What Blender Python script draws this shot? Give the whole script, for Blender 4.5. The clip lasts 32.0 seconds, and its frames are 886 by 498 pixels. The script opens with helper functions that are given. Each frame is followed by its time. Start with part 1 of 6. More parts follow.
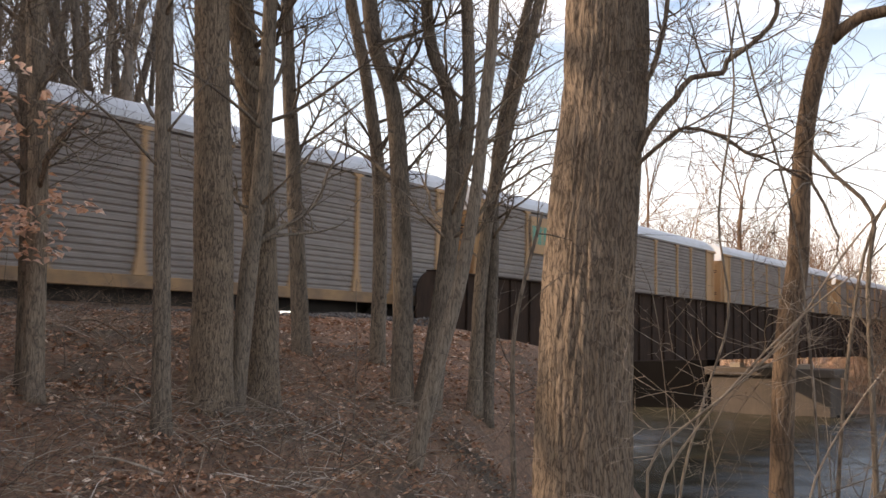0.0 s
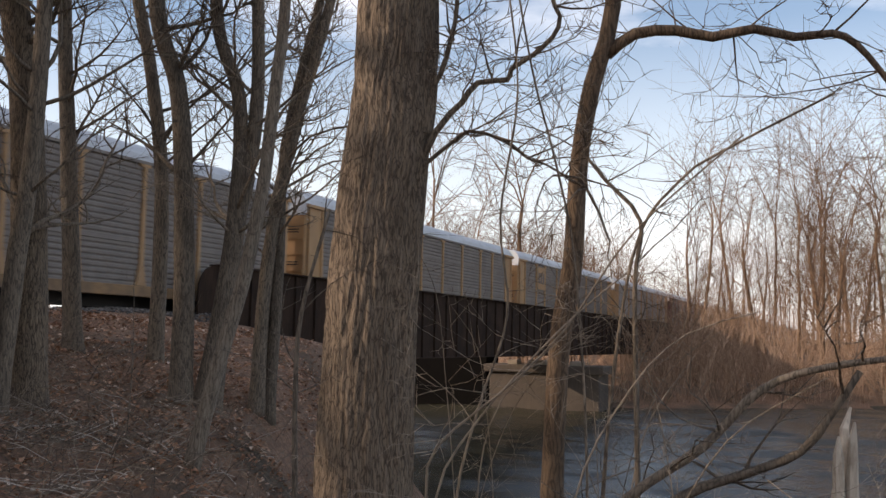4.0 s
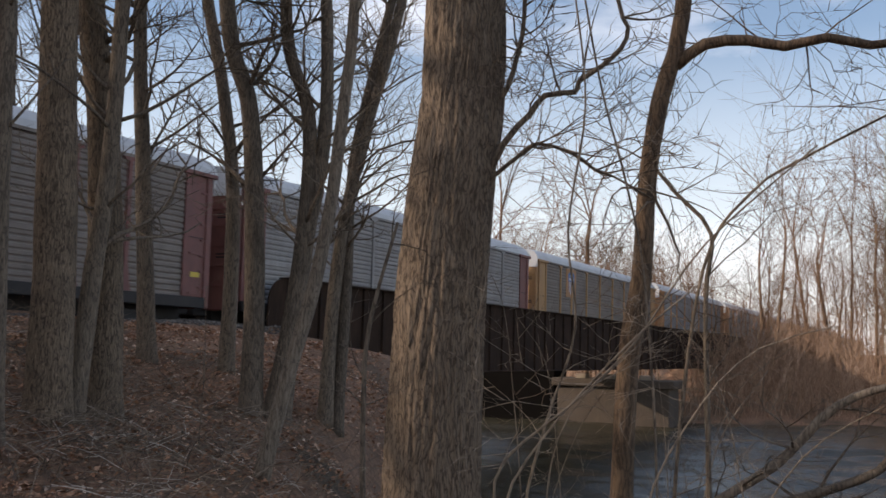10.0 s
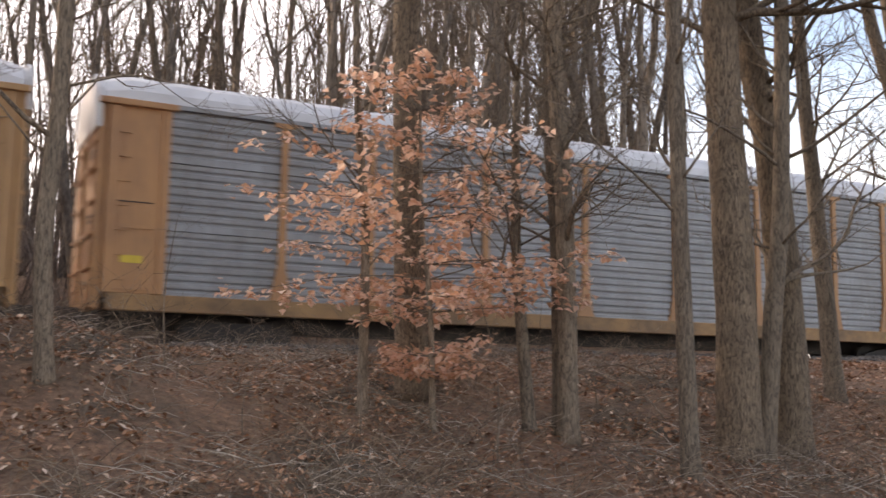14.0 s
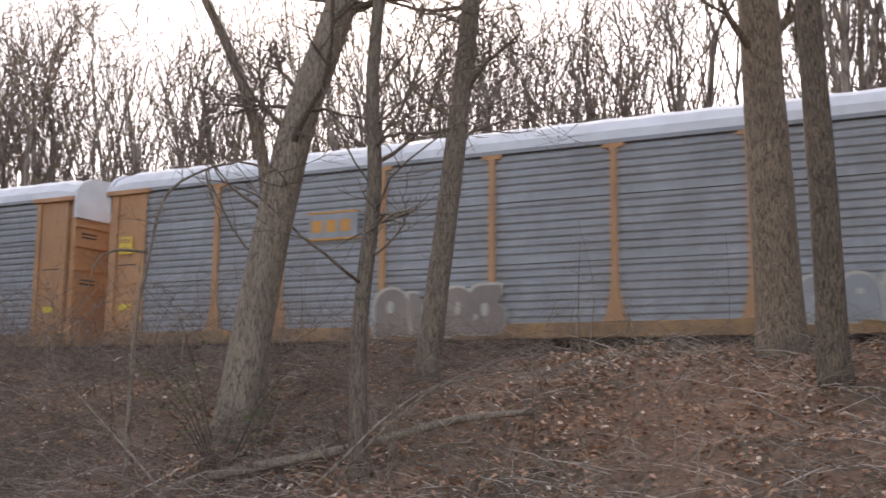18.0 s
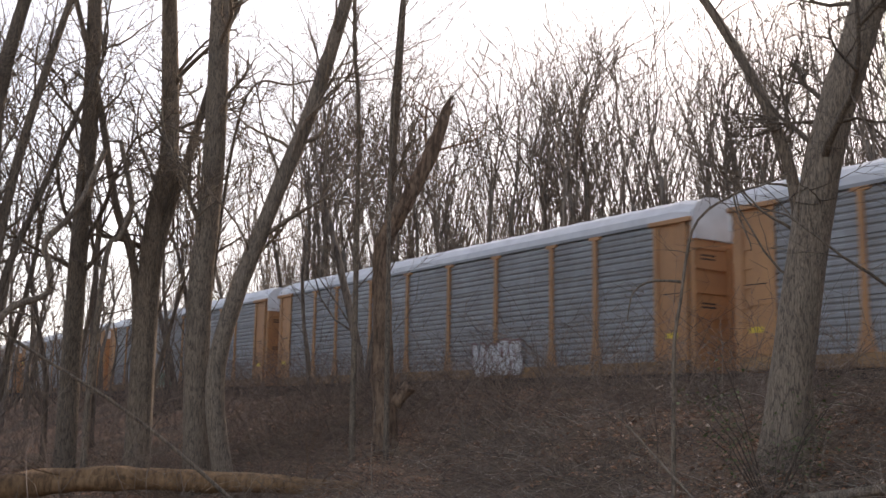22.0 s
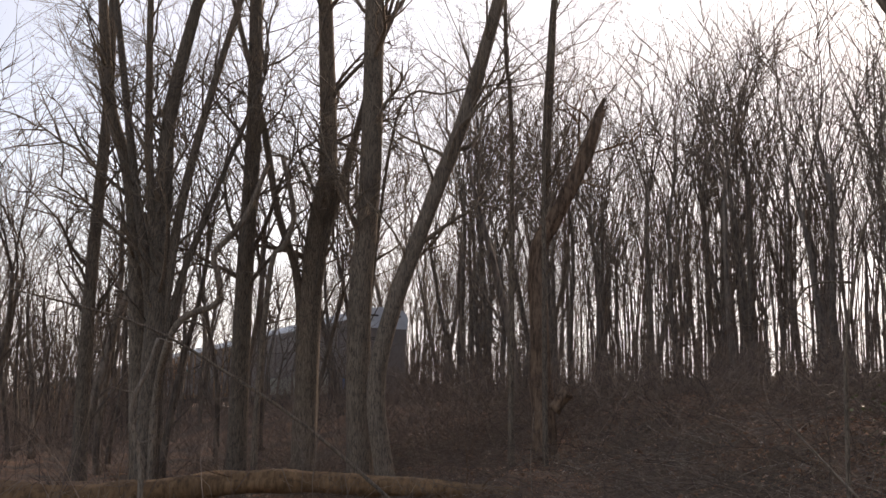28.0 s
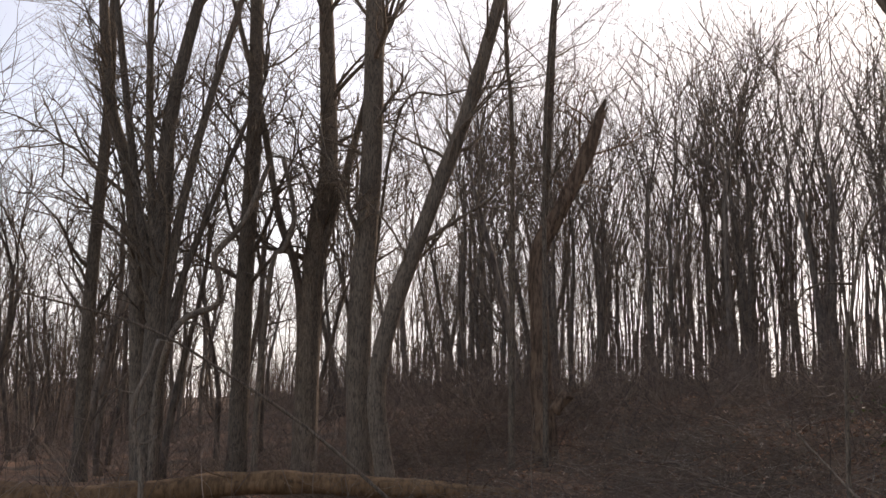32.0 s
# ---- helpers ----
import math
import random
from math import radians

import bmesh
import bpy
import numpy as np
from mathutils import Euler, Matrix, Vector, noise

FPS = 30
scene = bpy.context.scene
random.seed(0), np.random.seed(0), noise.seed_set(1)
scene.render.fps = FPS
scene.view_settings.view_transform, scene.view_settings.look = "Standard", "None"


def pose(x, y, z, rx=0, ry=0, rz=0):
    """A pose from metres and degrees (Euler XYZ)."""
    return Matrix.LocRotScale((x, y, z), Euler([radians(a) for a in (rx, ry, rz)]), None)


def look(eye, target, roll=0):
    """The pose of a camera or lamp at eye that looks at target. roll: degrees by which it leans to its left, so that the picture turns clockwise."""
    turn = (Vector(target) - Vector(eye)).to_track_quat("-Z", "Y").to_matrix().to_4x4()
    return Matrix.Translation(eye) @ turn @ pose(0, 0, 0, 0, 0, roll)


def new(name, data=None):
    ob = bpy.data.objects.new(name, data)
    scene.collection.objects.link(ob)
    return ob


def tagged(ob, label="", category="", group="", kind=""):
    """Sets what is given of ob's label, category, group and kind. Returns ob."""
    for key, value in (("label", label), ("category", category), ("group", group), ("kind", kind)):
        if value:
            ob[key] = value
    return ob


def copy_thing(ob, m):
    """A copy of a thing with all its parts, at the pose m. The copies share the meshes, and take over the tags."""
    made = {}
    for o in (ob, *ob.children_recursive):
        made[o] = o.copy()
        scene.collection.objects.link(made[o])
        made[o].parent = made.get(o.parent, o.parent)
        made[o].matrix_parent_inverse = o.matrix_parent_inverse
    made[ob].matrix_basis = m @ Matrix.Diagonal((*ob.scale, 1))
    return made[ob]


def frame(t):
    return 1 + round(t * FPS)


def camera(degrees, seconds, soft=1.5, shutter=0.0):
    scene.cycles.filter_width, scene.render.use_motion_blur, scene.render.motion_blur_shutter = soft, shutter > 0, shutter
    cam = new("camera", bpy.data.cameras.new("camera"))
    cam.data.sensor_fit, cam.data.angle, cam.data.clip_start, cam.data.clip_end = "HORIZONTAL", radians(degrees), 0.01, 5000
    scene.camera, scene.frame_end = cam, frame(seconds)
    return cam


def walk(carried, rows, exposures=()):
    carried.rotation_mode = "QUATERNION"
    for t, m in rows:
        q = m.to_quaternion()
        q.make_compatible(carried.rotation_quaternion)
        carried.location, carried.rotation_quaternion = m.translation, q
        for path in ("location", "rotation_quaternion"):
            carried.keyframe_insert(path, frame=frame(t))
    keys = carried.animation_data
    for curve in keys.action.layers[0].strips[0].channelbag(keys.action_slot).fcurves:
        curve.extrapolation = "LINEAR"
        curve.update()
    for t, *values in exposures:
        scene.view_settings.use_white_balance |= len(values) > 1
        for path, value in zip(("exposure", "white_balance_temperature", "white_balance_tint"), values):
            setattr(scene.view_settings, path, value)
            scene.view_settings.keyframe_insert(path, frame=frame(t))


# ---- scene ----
cam = camera(46.4, 32.0, soft=1.5, shutter=0.25)

# The camera stands at one spot and pans: seconds, yaw, pitch, roll. x runs along the track, y towards it.
EYE = (0.0, 0.0, 1.6)
PAN = (
    (0.0, -55.83, 4.60, -0.60),
    (0.5, -57.84, 4.60, -0.67),
    (1.0, -59.89, 4.61, -0.70),
    (1.5, -61.69, 4.62, -0.74),
    (2.0, -63.17, 4.59, -0.80),
    (2.5, -64.47, 4.55, -0.84),
    (3.0, -65.77, 4.54, -0.88),
    (3.5, -66.97, 4.54, -0.92),
    (5.5, -68.24, 4.68, -1.01),
    (6.0, -68.11, 4.87, -1.04),
    (6.5, -67.95, 5.06, -1.08),
    (7.0, -67.72, 5.29, -1.14),
    (7.5, -67.49, 5.62, -1.14),
    (8.0, -67.30, 5.90, -1.17),
    (8.5, -66.95, 5.75, -1.21),
    (9.0, -66.32, 5.50, -1.25),
    (9.5, -65.85, 5.26, -1.30),
    (10.0, -63.97, 5.25, -1.26),
    (10.5, -59.87, 5.37, -0.97),
    (11.0, -56.54, 5.59, -0.90),
    (11.5, -52.76, 5.79, -0.78),
    (12.0, -48.20, 6.02, -0.69),
    (12.5, -43.33, 6.24, -0.58),
    (13.0, -37.79, 6.46, -0.52),
    (13.5, -32.67, 6.64, -0.44),
    (15.5, -8.23, 6.98, -1.36),
    (16.0, -0.29, 7.10, -1.27),
    (16.5, 7.14, 7.25, -1.33),
    (17.0, 14.22, 7.34, -1.29),
    (17.5, 20.38, 7.66, -0.94),
    (18.0, 26.99, 8.07, -0.12),
    (18.5, 30.96, 8.46, -0.25),
    (19.0, 35.85, 8.63, -0.12),
    (19.5, 41.30, 8.90, -0.22),
    (20.0, 44.42, 9.00, -0.24),
    (20.5, 47.83, 9.10, -0.28),
    (21.0, 51.47, 9.25, -0.45),
    (21.5, 54.42, 9.33, -0.58),
    (22.0, 56.08, 9.40, -0.67),
    (22.5, 58.17, 9.44, -0.80),
    (23.0, 60.27, 9.51, -0.75),
    (23.5, 61.42, 9.54, -0.85),
    (24.0, 61.42, 9.56, -0.86),
    (24.5, 61.82, 9.52, -0.82),
    (25.0, 62.07, 9.50, -0.97),
    (25.5, 63.33, 9.49, -0.83),
    (26.0, 64.79, 9.55, -0.94),
    (26.5, 64.84, 9.60, -0.95),
    (28.5, 64.72, 9.59, -0.97),
    (29.0, 64.72, 9.59, -0.97),
    (29.5, 64.70, 9.60, -0.92),
    (30.0, 64.70, 9.60, -0.92),
    (30.5, 64.72, 9.65, -1.00),
    (31.0, 64.76, 9.66, -0.98),
    (31.5, 64.76, 9.66, -0.97),
    (32.0, 64.76, 9.66, -0.99),
)
EXPOSURES = (
    (0.0, 0.76, 7500, 19), (1.5, 0.68, 7300, 18), (3.0, 0.32, 7000, 17), (6.0, -0.02, 6850, 16), (9.0, -0.1, 6700, 16), (10.5, 0.04, 6750, 16), (12.0, 0.45, 7000, 17),
    (13.0, 0.85, 7800, 21), (15.5, 1.22, 7800, 21), (17.0, 1.36, 7600, 21), (19.0, 1.22, 7000, 19), (20.0, 1.16, 6900, 19), (21.0, 0.9, 7100, 19), (23.0, 0.42, 7200, 19), (26.0, 0.11, 7300, 20), (32.0, 0.03, 7250, 20),
)
walk(cam, [(t, pose(*EYE, 90 + pitch, roll, yaw)) for t, yaw, pitch, roll in PAN], EXPOSURES)

# ---- world and sun ----
SUN_AZ, SUN_EL = 30.0, 22.5      # degrees left of the straight line to the track, and up
world = bpy.data.worlds.new("sky")
scene.world = world
world.use_nodes = True
def build_world():
    nt = world.node_tree
    nt.nodes.clear()
    out = nt.nodes.new("ShaderNodeOutputWorld")
    bg = nt.nodes.new("ShaderNodeBackground")
    sky = nt.nodes.new("ShaderNodeTexSky")
    sky.sky_type = "NISHITA"
    sky.sun_disc = False
    sky.sun_elevation = radians(SUN_EL)
    sky.sun_rotation = radians(-SUN_AZ)
    sky.air_density, sky.dust_density, sky.ozone_density = 1.0, 0.7, 1.0
    # thin broken cloud
    co = nt.nodes.new("ShaderNodeTexCoord")
    mp = nt.nodes.new("ShaderNodeMapping")
    mp.inputs["Scale"].default_value = (1.0, 1.0, 3.2)
    no = nt.nodes.new("ShaderNodeTexNoise")
    no.inputs["Scale"].default_value = 2.6
    no.inputs["Detail"].default_value = 7.0
    no.inputs["Roughness"].default_value = 0.55
    ramp = nt.nodes.new("ShaderNodeValToRGB")
    ramp.color_ramp.elements[0].position = 0.52
    ramp.color_ramp.elements[1].position = 0.76
    ramp.color_ramp.elements[1].color = (0.8, 0.8, 0.8, 1)
    mix = nt.nodes.new("ShaderNodeMixRGB")
    mix.inputs["Color2"].default_value = (8.3, 8.5, 8.7, 1)
    lk = nt.links
    lk.new(co.outputs["Generated"], mp.inputs["Vector"])
    lk.new(mp.outputs["Vector"], no.inputs["Vector"])
    lk.new(no.outputs["Fac"], ramp.inputs["Fac"])
    lk.new(ramp.outputs["Color"], mix.inputs["Fac"])
    lk.new(sky.outputs["Color"], mix.inputs["Color1"])
    # pale haze low down
    sep = nt.nodes.new("ShaderNodeSeparateXYZ")
    haze = nt.nodes.new("ShaderNodeMapRange")
    haze.inputs["From Min"].default_value, haze.inputs["From Max"].default_value = 0.0, 0.29
    haze.inputs["To Min"].default_value, haze.inputs["To Max"].default_value = 0.86, 0.0
    mix2 = nt.nodes.new("ShaderNodeMixRGB")
    mix2.inputs["Color2"].default_value = (6.5, 6.85, 7.15, 1)
    lk.new(co.outputs["Generated"], sep.inputs["Vector"])
    lk.new(sep.outputs["Z"], haze.inputs["Value"])
    lk.new(haze.outputs["Result"], mix2.inputs["Fac"])
    lk.new(mix.outputs["Color"], mix2.inputs["Color1"])
    # the thin cloud glows white round the sun
    dot = nt.nodes.new("ShaderNodeVectorMath")
    dot.operation = "DOT_PRODUCT"
    ce = math.cos(radians(SUN_EL))
    dot.inputs[1].default_value = (-math.sin(radians(SUN_AZ)) * ce, math.cos(radians(SUN_AZ)) * ce, math.sin(radians(SUN_EL)))
    glow = nt.nodes.new("ShaderNodeMapRange")
    glow.inputs["From Min"].default_value, glow.inputs["From Max"].default_value = 0.35, 0.97
    glow.inputs["To Min"].default_value, glow.inputs["To Max"].default_value = 0.0, 0.8
    mix3 = nt.nodes.new("ShaderNodeMixRGB")
    mix3.inputs["Color2"].default_value = (8.8, 8.9, 9.1, 1)
    lk.new(co.outputs["Generated"], dot.inputs[0])
    lk.new(dot.outputs["Value"], glow.inputs["Value"])
    lk.new(glow.outputs["Result"], mix3.inputs["Fac"])
    lk.new(mix2.outputs["Color"], mix3.inputs["Color1"])
    lk.new(mix3.outputs["Color"], bg.inputs["Color"])
    bg.inputs["Strength"].default_value = 0.178
    lk.new(bg.outputs["Background"], out.inputs["Surface"])


build_world()
sun_data = bpy.data.lights.new("sun", "SUN")
sun_data.energy = 3.5
sun_data.angle = radians(0.6)
sun_data.color = (1.0, 0.86, 0.70)
sun = new("sun", sun_data)
sun.matrix_world = look((0, 0, 60), (math.sin(radians(SUN_AZ)) * 100, -math.cos(radians(SUN_AZ)) * 100, 60 - 100 * math.tan(radians(SUN_EL))))


# ---- materials ----
def nodes_of(name):
    m = bpy.data.materials.new(name)
    m.use_nodes = True
    nt = m.node_tree
    return m, nt, nt.nodes["Principled BSDF"]


def tex(nt, scale, detail=5.0, rough=0.6, stretch=(1, 1, 1), coords="Object"):
    co = nt.nodes.new("ShaderNodeTexCoord")
    mp = nt.nodes.new("ShaderNodeMapping")
    mp.inputs["Scale"].default_value = stretch
    no = nt.nodes.new("ShaderNodeTexNoise")
    no.inputs["Scale"].default_value = scale
    no.inputs["Detail"].default_value = detail
    no.inputs["Roughness"].default_value = rough
    nt.links.new(co.outputs[coords], mp.inputs["Vector"])
    nt.links.new(mp.outputs["Vector"], no.inputs["Vector"])
    return no.outputs["Fac"]


def ramp(nt, fac, stops):
    r = nt.nodes.new("ShaderNodeValToRGB")
    el = r.color_ramp.elements
    while len(el) < len(stops):
        el.new(0.5)
    for e, (p, c) in zip(el, stops):
        e.position, e.color = p, (*c, 1)
    nt.links.new(fac, r.inputs["Fac"])
    return r.outputs["Color"]


def blend(nt, a, b, fac, mode="MIX"):
    m = nt.nodes.new("ShaderNodeMixRGB")
    m.blend_type = mode
    for key, v in (("Color1", a), ("Color2", b), ("Fac", fac)):
        if isinstance(v, (int, float)):
            m.inputs[key].default_value = v
        elif isinstance(v, tuple):
            m.inputs[key].default_value = (*v, 1)
        else:
            nt.links.new(v, m.inputs[key])
    return m.outputs["Color"]


def bump(nt, bsdf, height, strength, distance):
    b = nt.nodes.new("ShaderNodeBump")
    b.inputs["Strength"].default_value = strength
    b.inputs["Distance"].default_value = distance
    nt.links.new(height, b.inputs["Height"])
    nt.links.new(b.outputs["Normal"], bsdf.inputs["Normal"])


def paint(name, base, dirt, rough=0.55, metal=0.0, scale=3.0, streak=True, amount=0.55):
    """Weathered paint or sheet metal: a base colour, run-off streaks and blotches of dirt."""
    m, nt, b = nodes_of(name)
    big = tex(nt, scale * 0.35, 4, 0.6)
    run = tex(nt, scale, 6, 0.65, (5, 5, 0.5) if streak else (1, 1, 1))
    f1 = ramp(nt, big, [(0.35, (0, 0, 0)), (0.7, (amount, amount, amount))])
    f2 = ramp(nt, run, [(0.42, (0, 0, 0)), (0.75, (amount, amount, amount))])
    c = blend(nt, base, dirt, f1)
    c = blend(nt, c, dirt, f2)
    nt.links.new(c, b.inputs["Base Color"])
    b.inputs["Roughness"].default_value = rough
    b.inputs["Metallic"].default_value = metal
    bump(nt, b, tex(nt, 40, 3), 0.15, 0.01)
    return m


def bark(name, dark, light, moss=None, ridge=18.0, depth=0.03, furrow=0.0, share=0.42):
    """Bark: upright ridges broken by cross cracks, with paler plates and darker blotches."""
    m, nt, b = nodes_of(name)
    fine = tex(nt, ridge, 7, 0.7, (1, 1, 0.2))
    plates = tex(nt, ridge * 2.1, 3, 0.6, (1, 1, 0.3))
    blotch = tex(nt, 1.3, 4, 0.6)
    both = blend(nt, fine, plates, 0.35)
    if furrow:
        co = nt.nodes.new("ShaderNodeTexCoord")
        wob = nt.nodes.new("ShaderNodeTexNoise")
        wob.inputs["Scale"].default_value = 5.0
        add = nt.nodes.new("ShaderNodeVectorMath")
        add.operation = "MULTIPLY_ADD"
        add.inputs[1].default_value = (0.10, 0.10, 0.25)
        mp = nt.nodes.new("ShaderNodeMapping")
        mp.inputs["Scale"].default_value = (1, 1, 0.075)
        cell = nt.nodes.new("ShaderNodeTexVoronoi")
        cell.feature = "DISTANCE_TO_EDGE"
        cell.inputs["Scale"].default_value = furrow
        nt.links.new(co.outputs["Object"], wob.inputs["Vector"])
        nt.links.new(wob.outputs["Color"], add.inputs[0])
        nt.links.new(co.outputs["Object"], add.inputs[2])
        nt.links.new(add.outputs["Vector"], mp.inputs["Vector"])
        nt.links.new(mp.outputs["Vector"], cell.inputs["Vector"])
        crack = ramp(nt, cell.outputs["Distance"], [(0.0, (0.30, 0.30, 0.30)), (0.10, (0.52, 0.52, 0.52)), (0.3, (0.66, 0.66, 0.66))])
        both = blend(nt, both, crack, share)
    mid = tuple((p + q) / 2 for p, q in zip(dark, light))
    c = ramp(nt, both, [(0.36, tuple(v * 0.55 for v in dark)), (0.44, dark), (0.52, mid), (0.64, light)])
    c = blend(nt, c, tuple(v * 0.6 for v in dark), ramp(nt, blotch, [(0.5, (0, 0, 0)), (0.75, (0.6, 0.6, 0.6))]))
    if moss:
        c = blend(nt, c, moss, ramp(nt, tex(nt, 2.3, 5, 0.7), [(0.5, (0, 0, 0)), (0.63, (0.85, 0.85, 0.85))]))
    own = nt.nodes.new("ShaderNodeObjectInfo")
    c = blend(nt, c, ramp(nt, own.outputs["Random"], [(0.0, (0.74, 0.71, 0.66)), (0.5, (1.0, 0.97, 0.91)), (1.0, (1.30, 1.25, 1.16))]), 1.0, "MULTIPLY")
    nt.links.new(c, b.inputs["Base Color"])
    b.inputs["Roughness"].default_value = 0.92
    bump(nt, b, both, 1.0, depth)
    return m


def leaf_mat(name, stops, rough=0.75, through_light=0.0):
    """Leaves or stalks, each its own shade; thin ones let some light through."""
    m, nt, b = nodes_of(name)
    g = nt.nodes.new("ShaderNodeNewGeometry")
    c = ramp(nt, g.outputs["Random Per Island"], stops)
    nt.links.new(c, b.inputs["Base Color"])
    b.inputs["Roughness"].default_value = rough
    if through_light:
        t = nt.nodes.new("ShaderNodeBsdfTranslucent")
        mix = nt.nodes.new("ShaderNodeMixShader")
        mix.inputs["Fac"].default_value = through_light
        nt.links.new(c, t.inputs["Color"])
        nt.links.new(b.outputs["BSDF"], mix.inputs[1])
        nt.links.new(t.outputs["BSDF"], mix.inputs[2])
        nt.links.new(mix.outputs["Shader"], nt.nodes["Material Output"].inputs["Surface"])
    return m


def soil():
    m, nt, b = nodes_of("leafy_soil")
    big = tex(nt, 0.35, 5, 0.6)
    fine = tex(nt, 9.0, 8, 0.75)
    c = ramp(nt, fine, [(0.3, (0.066, 0.040, 0.026)), (0.5, (0.23, 0.126, 0.074)), (0.7, (0.41, 0.248, 0.15))])
    c = blend(nt, c, (0.06, 0.05, 0.032), ramp(nt, big, [(0.42, (0, 0, 0)), (0.62, (0.8, 0.8, 0.8))]))
    nt.links.new(c, b.inputs["Base Color"])
    b.inputs["Roughness"].default_value = 0.95
    bump(nt, b, fine, 1.0, 0.06)
    return m


def river_mat():
    m, nt, b = nodes_of("river_water")
    b.inputs["Base Color"].default_value = (0.050, 0.045, 0.030, 1)
    b.inputs["Roughness"].default_value = 0.13
    b.inputs["IOR"].default_value = 1.33
    a = tex(nt, 1.1, 4, 0.55, (1.0, 0.3, 1))
    f = tex(nt, 4.0, 5, 0.62, (1.0, 0.45, 1))
    bump(nt, b, blend(nt, a, f, 0.55), 1.0, 0.09)
    return m


SOIL = soil()
WATER = river_mat()
BARK = bark("furrowed_bark", (0.085, 0.064, 0.047), (0.32, 0.245, 0.178), None, 34.0, 0.04, 38.0)
BARK_GREY = bark("smooth_grey_bark", (0.10, 0.08, 0.062), (0.27, 0.216, 0.168), None, 24.0, 0.014, 34.0)
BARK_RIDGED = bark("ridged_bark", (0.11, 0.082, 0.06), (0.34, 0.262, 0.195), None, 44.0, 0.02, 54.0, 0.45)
BARK_BROWN = bark("brown_bark", (0.085, 0.056, 0.036), (0.24, 0.165, 0.108), None, 30.0, 0.015, 34.0)
BARK_PALE = bark("pale_smooth_bark", (0.125, 0.10, 0.078), (0.29, 0.24, 0.192), None, 22.0, 0.01, 30.0)
BARK_MOSS = bark("mossy_bark", (0.085, 0.070, 0.052), (0.22, 0.175, 0.13), (0.125, 0.105, 0.022), 18.0, 0.015)
BARK_FAR = bark("far_bark", (0.11, 0.088, 0.072), (0.27, 0.22, 0.18), None, 6.0)
BARK_WARM = bark("pale_far_bark", (0.13, 0.076, 0.047), (0.31, 0.195, 0.122), None, 5.0)
TWIG = bark("twig_bark", (0.06, 0.045, 0.035), (0.14, 0.105, 0.08), None, 6.0)
DEADWOOD = bark("bare_deadwood", (0.115, 0.075, 0.052), (0.31, 0.215, 0.15), None, 10.0)
LITTER = leaf_mat("dry_leaves", [(0.0, (0.125, 0.056, 0.028)), (0.45, (0.35, 0.168, 0.087)), (0.85, (0.50, 0.285, 0.172)), (1.0, (0.70, 0.56, 0.44))])
BEECH = leaf_mat("beech_leaves", [(0.0, (0.62, 0.34, 0.20)), (0.5, (0.80, 0.50, 0.35)), (1.0, (0.92, 0.70, 0.56))], 0.6, 0.45)
GREEN = leaf_mat("green_leaves", [(0.0, (0.05, 0.07, 0.02)), (1.0, (0.13, 0.16, 0.05))], 0.5, 0.3)
STALK = leaf_mat("dry_stalks", [(0.0, (0.07, 0.048, 0.034)), (0.6, (0.165, 0.118, 0.08)), (1.0, (0.36, 0.28, 0.20))])
BRUSH = leaf_mat("brown_brush", [(0.0, (0.075, 0.05, 0.037)), (0.5, (0.15, 0.104, 0.078)), (1.0, (0.28, 0.21, 0.16))])
WARM_SHRUB = leaf_mat("warm_brown_shrubs", [(0.0, (0.19, 0.115, 0.072)), (0.5, (0.33, 0.205, 0.13)), (1.0, (0.48, 0.33, 0.225))])
GALV = paint("galvanised_sheet", (0.335, 0.345, 0.355), (0.185, 0.175, 0.165), 0.55, 0.2)
GALV_SILVER = paint("bright_sheet", (0.44, 0.405, 0.375), (0.24, 0.21, 0.19), 0.55, 0.1)
GALV_DARK = paint("dull_sheet", (0.27, 0.226, 0.192), (0.155, 0.125, 0.104), 0.65, 0.05)
GALV_PALE = paint("pale_sheet", (0.36, 0.34, 0.325), (0.20, 0.175, 0.155), 0.6, 0.1)
GALV_BROWN = paint("brown_grey_sheet", (0.275, 0.226, 0.192), (0.165, 0.13, 0.108), 0.6, 0.1)
YELLOW = paint("faded_yellow_paint", (0.50, 0.285, 0.122), (0.33, 0.19, 0.10), 0.6)
YELLOW_BRIGHT = paint("bright_yellow_plate", (0.75, 0.55, 0.06), (0.5, 0.35, 0.06), 0.5)
ORANGE = paint("faded_orange_paint", (0.50, 0.262, 0.115), (0.30, 0.155, 0.085), 0.6)
SILL = paint("dirty_sill_paint", (0.42, 0.24, 0.105), (0.085, 0.062, 0.05), 0.75, 0.0, 2.4, False, 0.65)
WHITEWASH = paint("thin_whitewash", (0.42, 0.41, 0.40), (0.21, 0.195, 0.18), 0.7, 0.0, 5.0, True, 0.9)
RED = paint("oxide_red_paint", (0.25, 0.095, 0.078), (0.13, 0.062, 0.054), 0.6)
ROOF = paint("white_roof_paint", (0.66, 0.66, 0.66), (0.42, 0.41, 0.40), 0.5, 0.0, 2.0, False, 0.4)
BLACK = paint("black_ironwork", (0.022, 0.02, 0.019), (0.05, 0.04, 0.034), 0.7)
GIRDER = paint("black_girder_paint", (0.024, 0.017, 0.013), (0.075, 0.042, 0.027), 0.95)
GIRDER.node_tree.nodes["Principled BSDF"].inputs["Specular IOR Level"].default_value = 0.15
PALE_STONE = paint("pale_bearing_stone", (0.40, 0.33, 0.25), (0.25, 0.20, 0.15), 0.9, 0.0, 3.0)
